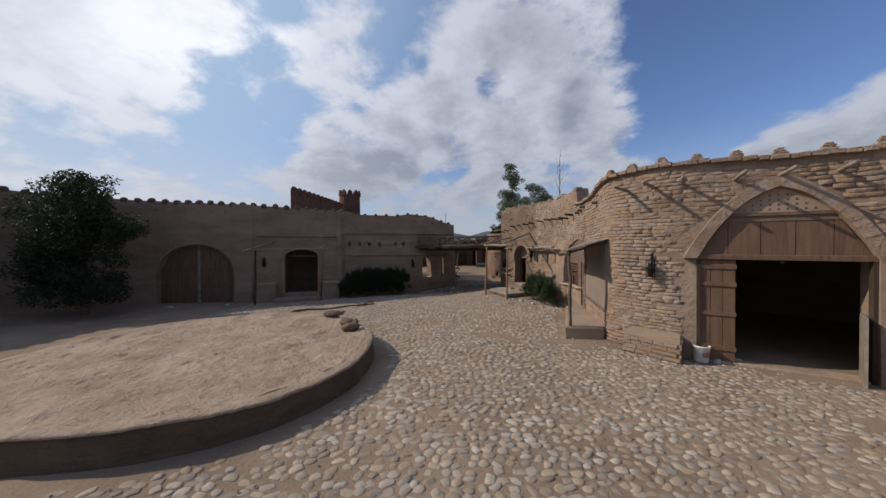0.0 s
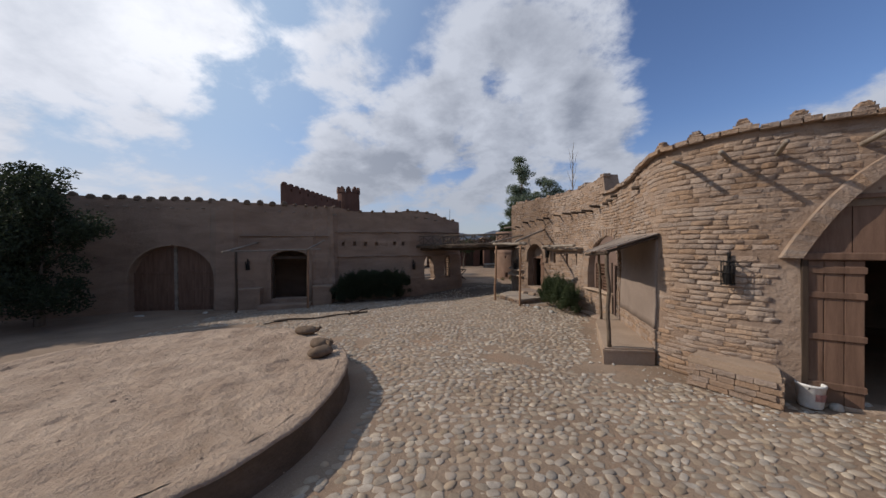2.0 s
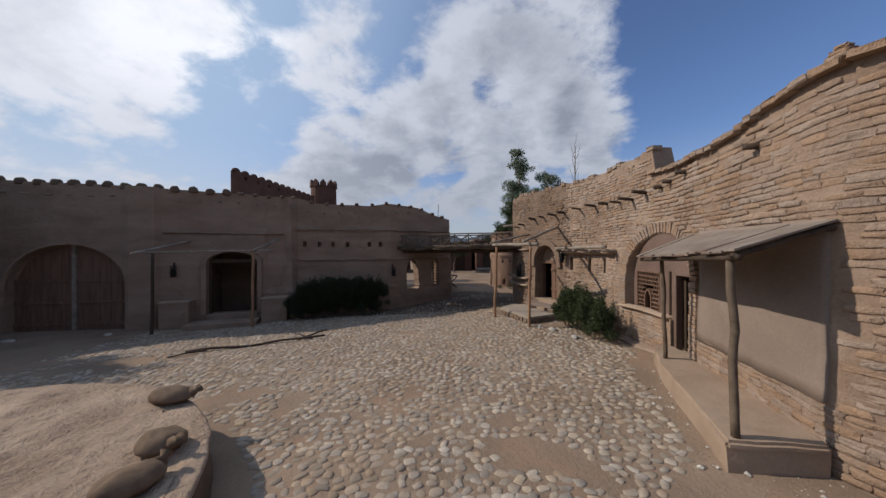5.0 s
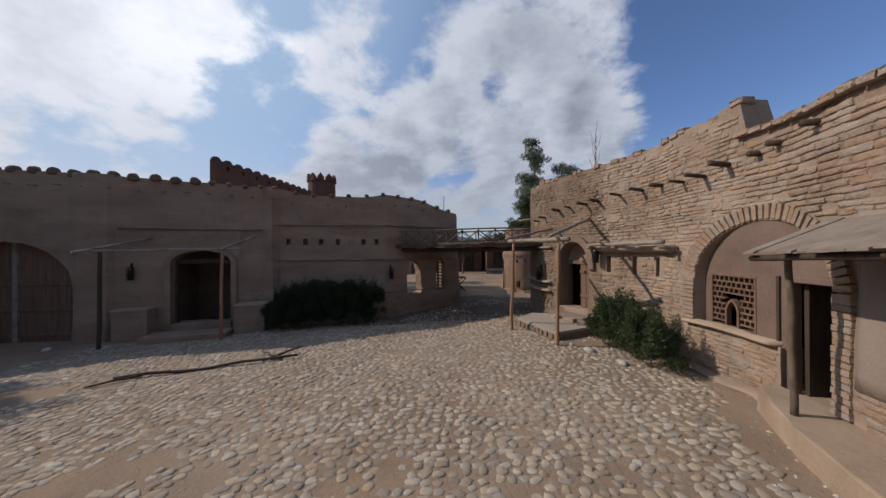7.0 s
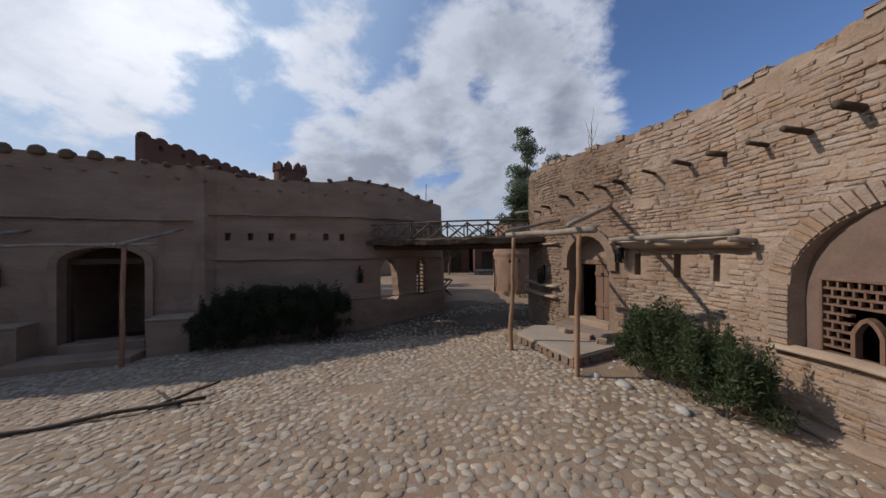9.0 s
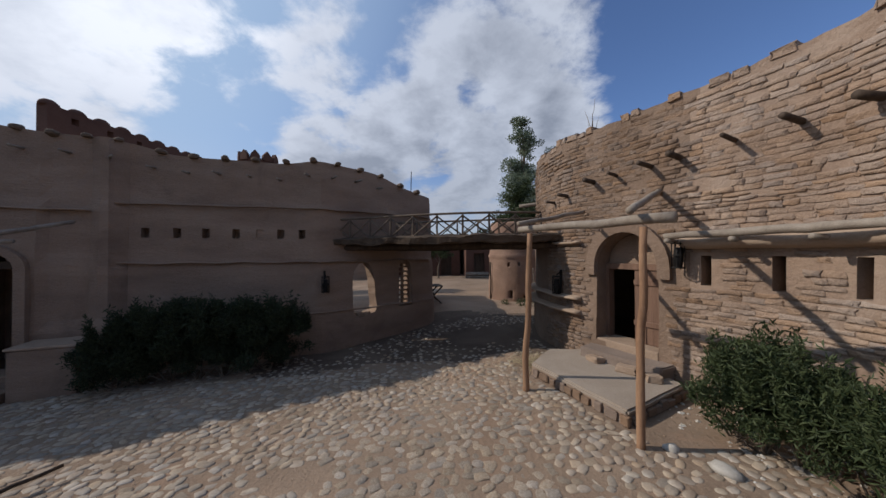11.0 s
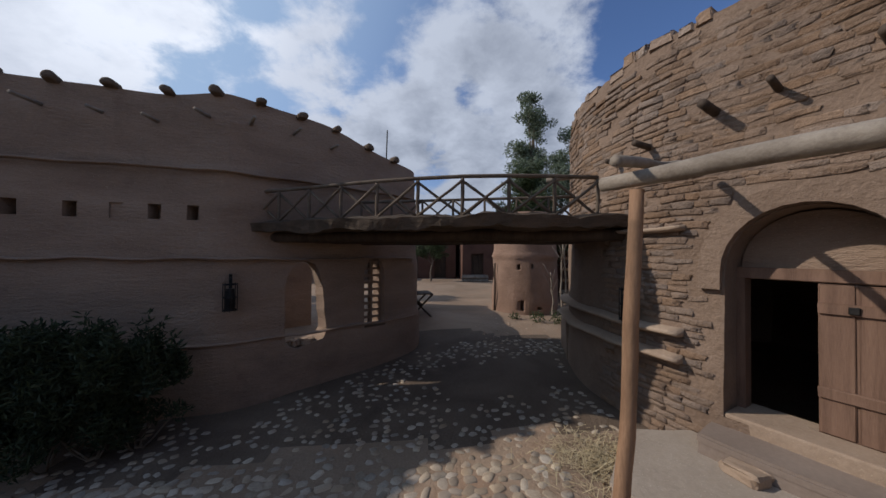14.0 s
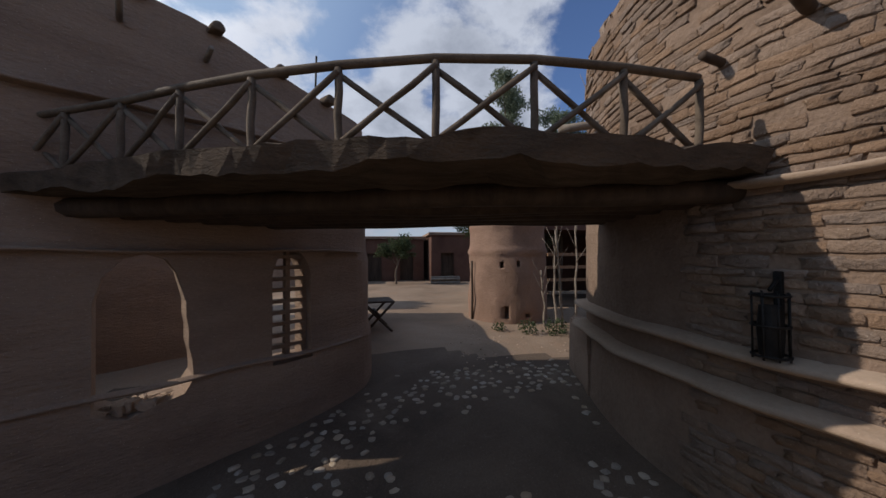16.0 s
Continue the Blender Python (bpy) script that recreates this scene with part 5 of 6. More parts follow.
make_bridge()


# ---- plants ----
def leaf_cloud(name, pts, size, mat, parent, label="", up=0.3, slim=0.42):
    """Many small folded leaves at points."""
    verts, faces = [], []
    for p in pts:
        d = Vector((random.gauss(0, 1), random.gauss(0, 1), random.gauss(up, 0.8))).normalized()
        s = d.orthogonal().normalized()
        s.rotate(Matrix.Rotation(random.uniform(0, 6.28), 3, d))
        L = size * random.uniform(0.6, 1.4)
        w = L * slim
        k = len(verts)
        fold = d.cross(s) * L * 0.14
        verts += [p, p + d * L * 0.5 + s * w * 0.5 + fold, p + d * L, p + d * L * 0.5 - s * w * 0.5 + fold]
        faces += [(k, k + 1, k + 2), (k, k + 2, k + 3)]
    me = bpy.data.meshes.new(name)
    me.from_pydata([tuple(v) for v in verts], [], faces)
    me.materials.append(mat)
    ob = new(name, me)
    ob.parent = parent
    if label:
        ob["label"] = label
    return ob


def clump_points(centres, per, flat=0.8):
    out = []
    for c, r in centres:
        for _ in range(int(per * r * r * 4)):
            d = Vector((random.gauss(0, 1), random.gauss(0, 1), random.gauss(0, 1))).normalized()
            out.append(Vector(c) + Vector((d.x, d.y, d.z * flat)) * r * (random.uniform(0.35, 1.0) ** 0.5) * random.uniform(0.75, 1.12))
    return out


def make_bush(label, stems, mat, size, per, group=""):
    """A bush of upright sprays; stems are (x, y, height, radius)."""
    x0, y0 = stems[0][:2]
    base = ground_z(x0, y0)
    t = thing("bush", label, "bush", Matrix.Translation((x0, y0, base)), group)
    for x, y, h, r in stems:
        z = ground_z(x, y) - base
        c = []
        for k in range(16):
            a, f = random.uniform(0, 6.28), (k + random.uniform(0, 1)) / 16
            rr = r * (1 - 0.55 * f) * random.uniform(0.3, 1)
            tip = Vector((x - x0 + rr * math.cos(a), y - y0 + rr * math.sin(a), z + 0.12 + h * (0.15 + 0.85 * f) * random.uniform(0.85, 1.05)))
            c.append((tip, r * random.uniform(0.25, 0.42)))
            if k < 5:
                rod(t, "stem", (x - x0, y - y0, z - 0.05), tip, 0.012, M_BARK, "", 0.03, 3, 0.5, 5, k)
        for _ in range(6):
            a = random.uniform(0, 6.28)
            b = Vector((x - x0 + r * 0.7 * math.cos(a), y - y0 + r * 0.7 * math.sin(a), z + h * 0.75))
            lean = Vector((random.uniform(-0.02, 0.02), random.uniform(-0.02, 0.02), random.uniform(0.07, 0.105)))
            for q in range(7):
                c.append((b + lean * q, 0.13 - 0.017 * q))
        leaf_cloud("foliage", clump_points(c, per), size, mat, t, "", 0.7, 0.24)
    return t


for pts in ([(-5.1, 16.95, 1.1, 0.7), (-4.7, 17.05, 1.25, 0.68), (-4.25, 17.1, 1.4, 0.7), (-3.8, 17.15, 1.3, 0.7)], [(-3.4, 17.25, 1.2, 0.68), (-3.0, 17.35, 1.35, 0.68), (-2.65, 17.5, 1.25, 0.6), (-2.35, 17.65, 1.05, 0.5)]):
    make_bush("dense dark evergreen bush growing against the shaded wall", pts, M_LEAF_DARK, 0.08, 1800, "wall bushes")
make_bush("green oleander-like bush growing along the sunlit wall", [(4.1, 14.25, 0.95, 0.52), (4.3, 13.75, 0.85, 0.52), (4.15, 13.95, 0.9, 0.45)], M_LEAF, 0.072, 1900, "wall bushes")
make_bush("low green bush growing along the sunlit wall", [(4.25, 13.2, 0.75, 0.5), (4.2, 12.75, 0.68, 0.48)], M_LEAF, 0.072, 1900, "wall bushes")


def make_tree(label, x, y, trunk_h, crown, mat, size, per, r0=0.12, base=None):
    """A tree; crown is a list of (dx, dy, z, radius) clumps."""
    b = ground_z(x, y) if base is None else base
    t = thing("tree", label, "tree", Matrix.Translation((x, y, b)))
    rod(t, "trunk", (0, 0, -0.2), (0.1, 0, trunk_h), r0, M_BARK, "", 0.08, 10, 0.35, 9, int(x * 7) % 50)
    cs = []
    for k, (dx, dy, z, r) in enumerate(crown):
        z0 = min(trunk_h * 0.9, z * 0.6)
        rod(t, "limb", (0.05, 0, z0), (dx, dy, z), r0 * 0.35, M_BARK, "", 0.1, 5, 0.3, 6, k)
        for _ in range(12):
            d = Vector((random.gauss(0, 1), random.gauss(0, 1), random.gauss(0, 0.9))).normalized()
            cs.append((Vector((dx, dy, z)) + d * r * random.uniform(0.2, 1.0), r * random.uniform(0.25, 0.6)))
    leaf_cloud("crown", clump_points(cs, per), size, mat, t)
    return t


make_tree("large dark bushy tree in the shaded courtyard corner", -14.6, 12.6, 3.2,
          [(0, 0, 5.0, 1.1), (-1.2, 0.2, 4.2, 1.15), (1.1, -0.2, 4.2, 1.15), (0.2, -0.8, 3.4, 1.25), (-0.8, -0.6, 2.6, 1.1), (0.9, -0.5, 2.4, 1.1), (0.1, -0.9, 1.7, 1.1), (-1.0, -0.3, 1.2, 0.9), (1.2, -0.4, 1.2, 0.9), (1.7, 0, 3.3, 0.7), (-0.4, 0.1, 5.3, 0.5)], M_LEAF_DARK, 0.13, 230, 0.16)
make_tree("tall narrow poplar beyond the passage", 6.4, 28.9, 8.5, [(0.3 * math.sin(k * 2.1), 0.2 * math.cos(k * 2), 2.0 + k * 0.85, 1.75 - 0.125 * k) for k in range(10)], M_LEAF_GREY, 0.13, 300, 0.13)
make_tree("leafy grey-green tree behind the round tower", 8.3, 28.0, 6.0, [(-0.8, 0, 6.2, 1.0), (0.6, 0, 6.8, 1.0), (1.4, 0.2, 5.8, 1.0), (-1.2, -0.3, 4.8, 1.0), (0.3, 0.3, 5.0, 1.1), (-0.1, 0.1, 7.6, 0.6)], M_LEAF_GREY, 0.12, 340, 0.12)
make_tree("grey-green tree low behind the passage wall", 5.3, 27.0, 3.4, [(-0.6, 0, 3.6, 0.8), (0.4, 0, 4.1, 0.9), (-1.0, 0.2, 2.9, 0.7), (0.1, 0, 4.9, 0.65), (0.8, 0.2, 3.3, 0.8), (0.5, -0.1, 5.3, 0.4)], M_LEAF, 0.12, 420, 0.12)


def bare_tree(x, y, h):
    t = thing("bare_tree", "leafless grey tree with upright branches, behind the wall", "tree", Matrix.Translation((x, y, ground_z(x, y))))
    rod(t, "trunk", (0, 0, -0.2), (0.1, 0, h), 0.11, M_WOOD_GREY, "", 0.1, 10, 0.2, 7, 3)
    for k in range(16):
        z = h * (0.35 + 0.04 * k)
        a = k * 2.4
        rod(t, "branch", (0.05, 0, z), (0.05 + 0.45 * math.cos(a), 0.45 * math.sin(a), z + 1.5), 0.025, M_WOOD_GREY, "", 0.08, 5, 0.3, 5, k)


bare_tree(11.2, 30.0, 10.6)


# ---- beyond the passage ----
def make_kiln():
    x, y = 4.55, 24.5
    t = thing("round_mud_tower", "round mud kiln tower with ledges and small holes", "tower", Matrix.Translation((x, y, 0)))
    bm = bmesh.new()
    n, rows = 44, []
    for i in range(41):
        z = -0.5 + 3.65 * i / 40
        row = []
        for k in range(n):
            a = 2 * math.pi * k / n
            r = 1.12 - 0.03 * z + lump((math.cos(a) * 2, math.sin(a) * 2, z), 1.6, 0.05)
            r += 0.05 * (sstep(z, 1.62, 1.68) - sstep(z, 1.75, 1.8)) + 0.04 * (sstep(z, 2.3, 2.36) - sstep(z, 2.42, 2.48))
            row.append(bm.verts.new((r * math.cos(a), r * math.sin(a), z)))
        rows.append(row)
    for a, b in zip(rows, rows[1:]):
        for k in range(n):
            bm.faces.new((a[k], a[(k + 1) % n], b[(k + 1) % n], b[k]))
    bm.faces.new(rows[0][::-1])
    bm.faces.new(rows[-1])
    body = part("drum", bm, M_KILN, t, smooth=True)
    cbm = bmesh.new()
    for az, z, w, h in ((-118, 1.35, 0.09, 0.16), (-96, 1.38, 0.08, 0.14), (-112, 0.12, 0.11, 0.32), (-84, 0.05, 0.12, 0.1), (-150, 0.1, 0.1, 0.14)):
        m = Matrix.Rotation(radians(az), 4, "Z")
        box(cbm, 0.85, 1.4, -w / 2, w / 2, z - h / 2, z + h / 2, m=m)
    cut(body, cbm)
    rod(t, "leaning_pole", (-1.13, -0.28, -0.25), (-1.12, -0.25, 1.45), 0.035, M_WOOD_DARK, "dark pole leaning on the tower", 0.02, 5, 0.9, 7, 5)


make_kiln()
for k, (x, y, dx, h) in enumerate(((5.15, 22.9, 0.05, 2.4), (5.35, 22.9, -0.15, 3.4), (5.75, 23.0, 0.1, 3.2), (5.0, 23.1, -0.08, 1.4))):
    t = thing("sapling", "thin bare pale sapling beside the mud tower", "sapling", Matrix.Translation((x, y, ground_z(x, y))), "bare saplings")
    rod(t, "stem", (0, 0, -0.1), (dx, 0.05, h), 0.035, M_WOOD_GREY, "", 0.06, 8, 0.4, 7, k)
    for q in range(4):
        z = h * (0.5 + 0.11 * q)
        rod(t, "twig", (dx * 0.6, 0.03, z), (dx * 0.6 + random.uniform(-0.35, 0.35), random.uniform(-0.2, 0.2), z + 0.5), 0.012, M_WOOD_GREY, "", 0.03, 3, 0.4, 5, q)


def far_house(name, label, x0, x1, y, depth, h, mat, doors=(), deep=0.0):
    t = thing(name, label, "house", Matrix.Translation((0, 0, 0)))
    zb = ground_z((x0 + x1) / 2, y)
    bm = bmesh.new()
    box(bm, x0, x1, y, y + depth, zb - 0.4, zb + h, 0.05, 0.02)
    body = part("wall_body", bm, mat, t)
    if doors:
        cbm = bmesh.new()
        for d, w, hh in doors:
            box(cbm, d - w / 2, d + w / 2, y - 0.5, y + (deep or 1.5), zb - 0.1, zb + hh)
        cut(body, cbm)
        for d, w, hh in () if deep else doors:
            bm = bmesh.new()
            box(bm, d - w / 2, d + w / 2, y + 0.25, y + 0.32, zb - 0.1, zb + hh)
            part("door", bm, M_WOOD_DARK, t)
    bm = bmesh.new()
    box(bm, x0 - 0.15, x1 + 0.15, y - 0.15, y + depth + 0.1, zb + h, zb + h + 0.16, 0.03, 0.03)
    part("roof", bm, M_MUD, t)
    return t


far_house("mud_house", "low dark-brown mud house across the far yard", -2.5, 3.6, 37.5, 5, 2.9, M_RED, ((0.2, 1.0, 1.9), (2.4, 0.9, 1.9)))
far_house("mud_house", "reddish mud house beyond the round tower", 3.9, 12.0, 36.0, 5, 3.1, M_RED, ((5.0, 0.9, 1.9),))
far_house("mud_shed", "dark low shed with slatted front beside the tower", 5.9, 12.0, 25.6, 4.0, 3.3, M_RED, ((8.6, 4.9, 2.6),), 3.6)
far_house("mud_house", "long low mud house behind the ruin", -12.0, -3.2, 36.0, 5, 3.0, M_MUD)
for k in range(4):
    z = ground_z(7.5, 25.4) + 0.5 + k * 0.42
    t = thing("shed_rail", "weathered horizontal shed board", "board", Matrix.Translation((6.3, 25.35, z)), "shed boards")
    bm = bmesh.new()
    box(bm, 0, 2.6, -0.03, 0.03, -0.05, 0.05, 0.008, 0.004)
    part("board", bm, M_WOOD_GREY if k == 0 else M_WOOD_POLE, t)
    bm = bmesh.new()
    box(bm, 0.1, 0.2, 0.0, 0.28, -0.04, 0.04, 0.005)
    part("batten", bm, M_WOOD_DARK, t)
make_tree("small dark green tree in front of the far house", 1.6, 35.0, 2.2, [(0, 0, 2.4, 0.8), (0.6, 0, 2.0, 0.6), (-0.6, 0.1, 2.0, 0.6)], M_LEAF, 0.13, 300, 0.08)
t = thing("log_pile", "short pile of pale logs by the far house", "logs", Matrix.Translation((4.6, 34.6, ground_z(4.6, 34.6))))
for k in range(4):
    rod(t, "log", (-0.9, 0.15 * (k % 2), 0.08 + 0.1 * k), (0.9, 0.15 * (k % 2), 0.08 + 0.1 * k), 0.08, M_WOOD_GREY, "", 0.01, 3, 1.0, 8, k)


def make_trestle():
    x, y = 0.86, 23.6
    t = thing("sawhorse", "dark wooden cross-legged trestle beside the wall end", "trestle", pose(x, y, ground_z(x, y), 0, 0, 10))
    for s in (-0.35, 0.35):
        rod(t, "leg", (-0.34, s, 0.0), (0.36, s, 0.72), 0.03, M_WOOD_DARK, "", 0.01, 3, 1.0, 7)
        rod(t, "leg", (0.34, s + 0.06, 0.0), (-0.36, s + 0.06, 0.72), 0.03, M_WOOD_DARK, "", 0.01, 3, 1.0, 7)
    rod(t, "ridge", (0, -0.5, 0.42), (0, 0.5, 0.42), 0.04, M_WOOD_DARK, "", 0.0, 2, 1.0, 7)
    bm = bmesh.new()
    box(bm, -0.37, 0.37, -0.36, 0.36, 0.70, 0.74, 0.01, 0.01)
    part("tray", bm, M_WOOD_DARK, t)


make_trestle()
for k, (az, w, h) in enumerate(((-30, 900, 70), (0, 1100, 110), (14, 700, 140), (40, 900, 90))):
    bm = bmesh.new()
    prev = None
    c = Vector((math.sin(radians(az)), math.cos(radians(az)))) * 2400
    side = Vector((math.cos(radians(az)), -math.sin(radians(az))))
    rows = []
    for i in range(41):
        f = i / 40
        zt = h * math.sin(math.pi * f) ** 0.8 * (0.75 + 0.5 * noise.noise(Vector((f * 5, k, 0)))) + lump((f * 20, k, 2), 1.0, 12)
        p = c + side * (f - 0.5) * 2 * w
        rows.append([bm.verts.new((p.x, p.y, -5)), bm.verts.new((p.x, p.y, zt)), bm.verts.new((p.x + c.x * 0.1, p.y + c.y * 0.1, -5))])
    for a, b in zip(rows, rows[1:]):
        bm.faces.new((a[0], b[0], b[1], a[1]))
        bm.faces.new((a[1], b[1], b[2], a[2]))
    tagged(part("backdrop_%d" % k, bm, M_HILL), "hazy grey distant hills", "hills", "", "structure")


# ---- small things on the ground ----
def make_sack(x, y, z, yaw, L, label):
    t = thing("sack", label, "sack", pose(x, y, z, 0, 0, yaw), "sacks on the platform")
    bm = bmesh.new()
    bmesh.ops.create_uvsphere(bm, u_segments=22, v_segments=14, radius=1.0)
    for v in bm.verts:
        q = v.co.copy()
        sx = math.copysign(abs(q.x) ** 0.7, q.x)
        v.co = Vector((sx * L, q.y * 0.17, 0.08 + (q.z * 0.10 if q.z > 0 else q.z * 0.08)))
        v.co += Vector((0, lump(v.co, 5, 0.05), lump(v.co, 7, 0.03) if q.z > 0 else 0))
    part("sack_body", bm, M_SACK, t, smooth=True)
    bm = bmesh.new()
    tube(bm, [(L * 0.9, 0, 0.10), (L * 1.08, 0.01, 0.12), (L * 1.22, 0.02, 0.15)], [0.07, 0.03, 0.055], 9, 0.15)
    part("tied_neck", bm, M_SACK, t, "gathered tied neck", True)


make_sack(-3.15, 8.82, 0.19, 5, 0.26, "slumped dark jute sack on the platform")
make_sack(-2.42, 7.85, 0.20, -20, 0.21, "slumped brown jute sack on the platform rim")
make_sack(-2.2, 7.32, 0.21, 70, 0.22, "full brown jute sack on the platform rim")


def make_branch():
    t = thing("fallen_branch", "long dark forked branch lying on the cobbles", "branch", Matrix.Translation((0, 0, 0)))
    def p(x, y, dz=0.05):
        return (x, y, ground_z(x, y) + dz)
    rod(t, "main_limb", p(-6.2, 12.75), p(-3.1, 13.85, 0.07), 0.035, M_WOOD_DARK, "", 0.05, 12, 0.8, 7, 5)
    rod(t, "fork", p(-3.75, 13.6), p(-3.25, 14.4, 0.12), 0.03, M_WOOD_DARK, "", 0.03, 6, 0.6, 7, 6)
    rod(t, "fork", p(-3.4, 13.72), p(-4.1, 14.15, 0.1), 0.028, M_WOOD_DARK, "", 0.03, 6, 0.6, 7, 7)
    rod(t, "fork", p(-5.75, 12.9), p(-6.3, 12.35, 0.05), 0.026, M_WOOD_DARK, "", 0.03, 6, 0.6, 7, 8)


make_branch()
for k, (x, y, sx, sy, lab) in enumerate(((-12.6, 14.2, 0.22, 0.1, "pale stone block lying before the shaded gate"), (-10.4, 14.9, 0.1, 0.08, "pale stone lying before the shaded gate"), (3.75, 12.9, 0.12, 0.08, "pale stone at the bush's foot"), (3.45, 13.7, 0.13, 0.09, "pale stone at the bush's foot"), (3.2, 14.05, 0.08, 0.06, "pale stone at the bush's foot"), (6.0, 6.35, 0.16, 0.08, "flat stone at the gate's foot"), (5.6, 6.3, 0.1, 0.07, "stone holding the gate leaf"), (4.05, 20.0, 0.16, 0.12, "pale round stone at the wall's end"))):
    t = thing("field_stone", lab, "stone", pose(x, y, ground_z(x, y) - 0.02, 0, 0, k * 37))
    bm = bmesh.new()
    bmesh.ops.create_icosphere(bm, subdivisions=2, radius=1.0)
    for v in bm.verts:
        v.co = Vector((v.co.x * sx, v.co.y * sy, (v.co.z + 0.7) * 0.06)) + Vector((lump(v.co * 2 + Vector((k, 0, 0)), 1, 0.03),) * 3)
    part("stone_body", bm, M_STONE, t, smooth=True)
t = thing("straw_heap", "scattered golden straw beside the landing", "straw", Matrix.Translation((2.75, 16.75, ground_z(2.75, 16.75))), kind="stuff")
pts = [Vector((random.gauss(0, 0.28), random.gauss(0, 0.2), abs(random.gauss(0, 0.04)))) for _ in range(900)]
verts, faces = [], []
for p in pts:
    a = random.uniform(0, 6.28)
    d, s = Vector((math.cos(a), math.sin(a), random.uniform(-0.2, 0.4))) * 0.07, Vector((-math.sin(a), math.cos(a), 0)) * 0.003
    k = len(verts)
    verts += [p - d - s, p - d + s, p + d + s, p + d - s]
    faces.append((k, k + 1, k + 2, k + 3))
me = bpy.data.meshes.new("straw")
me.from_pydata([tuple(v) for v in verts], [], faces)
me.materials.append(M_STRAW)
new("straw_blades", me).parent = t


# ---- gravel and clods on the bare earth ----
def scatter(name, label, n, place, mat, r0, r1, seed):
    rnd = random.Random(seed)
    V, F = [], []
    octa = ((1, 0, 0), (0, 1, 0), (-1, 0, 0), (0, -1, 0), (0, 0, 0.8), (0.6, 0.6, 0.35), (-0.6, 0.6, 0.35), (-0.6, -0.6, 0.35), (0.6, -0.6, 0.35))
    tri = ((0, 5, 4), (5, 1, 4), (1, 6, 4), (6, 2, 4), (2, 7, 4), (7, 3, 4), (3, 8, 4), (8, 0, 4), (0, 1, 5), (1, 2, 6), (2, 3, 7), (3, 0, 8))
    for _ in range(n):
        x, y, z = place(rnd)
        r = r0 + (r1 - r0) * rnd.random() ** 3
        a = rnd.uniform(0, 6.28)
        k = len(V)
        for p in octa:
            px, py = p[0] * r * rnd.uniform(0.7, 1.2), p[1] * r * 0.75
            V.append((x + px * math.cos(a) - py * math.sin(a), y + px * math.sin(a) + py * math.cos(a), z - r * 0.2 + p[2] * r * 0.9))
        F += [tuple(k + q for q in f) for f in tri]
    me = bpy.data.meshes.new(name)
    me.from_pydata(V, [], F)
    me.materials.append(mat)
    return tagged(new(name, me), label, "gravel", "", "stuff")


def on_wall_foot(rnd):
    s = rnd.uniform(RP.near(7.3, 5.2), RP.near(3.6, 17.2))
    p = RP.pt(s, 0.1 + abs(rnd.gauss(0, 0.55)), 0)
    return p.x, p.y, ground_z(p.x, p.y)


def on_court(rnd):
    x, y = rnd.uniform(-9, 4), rnd.uniform(2, 17)
    return x, y, ground_z(x, y) + 0.012


def on_platform(rnd):
    a, f = rnd.uniform(0, 6.28), rnd.random() ** 0.5 * 0.92
    x, y = PLAT[0] + platform_reach(a) * f * math.cos(a), PLAT[1] + platform_reach(a) * f * math.sin(a)
    return x, y, 0.225 - 0.012 * (y - PLAT[1])


def on_yard(rnd):
    x, y = rnd.uniform(2.4, 6.0), rnd.uniform(20.5, 23.6)
    return x, y, ground_z(x, y)


scatter("gravel", "small stones and crumbs of mud at the wall's foot", 1100, on_wall_foot, M_STONE, 0.008, 0.045, 1)
scatter("grit", "loose grit scattered over the cobbles", 1600, on_court, M_EARTH, 0.005, 0.022, 2)
scatter("clods", "small clods and pebbles on the earthen platform", 260, on_platform, M_JOINT, 0.008, 0.04, 3)
scatter("yard_gravel", "stones and straw-coloured crumbs in the far yard", 320, on_yard, M_EARTH, 0.01, 0.05, 4)
for x, y, h in ((4.3, 22.6, 0.3), (4.9, 22.4, 0.35), (3.7, 22.9, 0.2)):
    t = thing("weed", "small dry green weed beside the mud tower", "weed", Matrix.Translation((x, y, ground_z(x, y))), "weeds")
    leaf_cloud("foliage", clump_points([((0, 0, h * 0.4), h * 0.8)], 900), 0.07, M_LEAF, t)


# ---- wall bricks: the nearest are pieces, the rest one mesh ----
def in_opening(s, z):
    x = S_GATE - s
    u = abs(x) / (GATE_W / 2 + 0.2)
    if u < 1 and z < 1.98 + 1.60 * ((1 - u ** 2.3) * 0.72 + (1 - u) * 0.28):
        return True
    x = S_WIN - s
    if abs(x) < WIN_W / 2 + 0.21 and (z < 1.42 or (x / (WIN_W / 2 + 0.21)) ** 2 + ((z - 1.42) / 1.24) ** 2 < 1) and (z > 0.66 or x > 0.28):
        return True
    x = S_DOOR - s
    if abs(x) < DOOR_W / 2 + (0.25 if z > 1.4 else 0.08) and z < 2.46 - 0.5 * (abs(x) / 0.75) ** 2:
        return True
    for q in S_SLOTS:
        if abs(s - q) < 0.12 and 1.36 < z < 1.87:
            return True
    if s > RP.near(3.46, 18.1) and z < 2.15:
        return True
    a, b = S_CURVE + 0.02, RP.near(4.78, 10.5)
    if a < s < b - 0.1 and 0.55 < z < 2.42:
        return True
    # smeared plaster patches
    return noise.noise(Vector((s * 0.55, z * 0.8, 21))) > 0.56


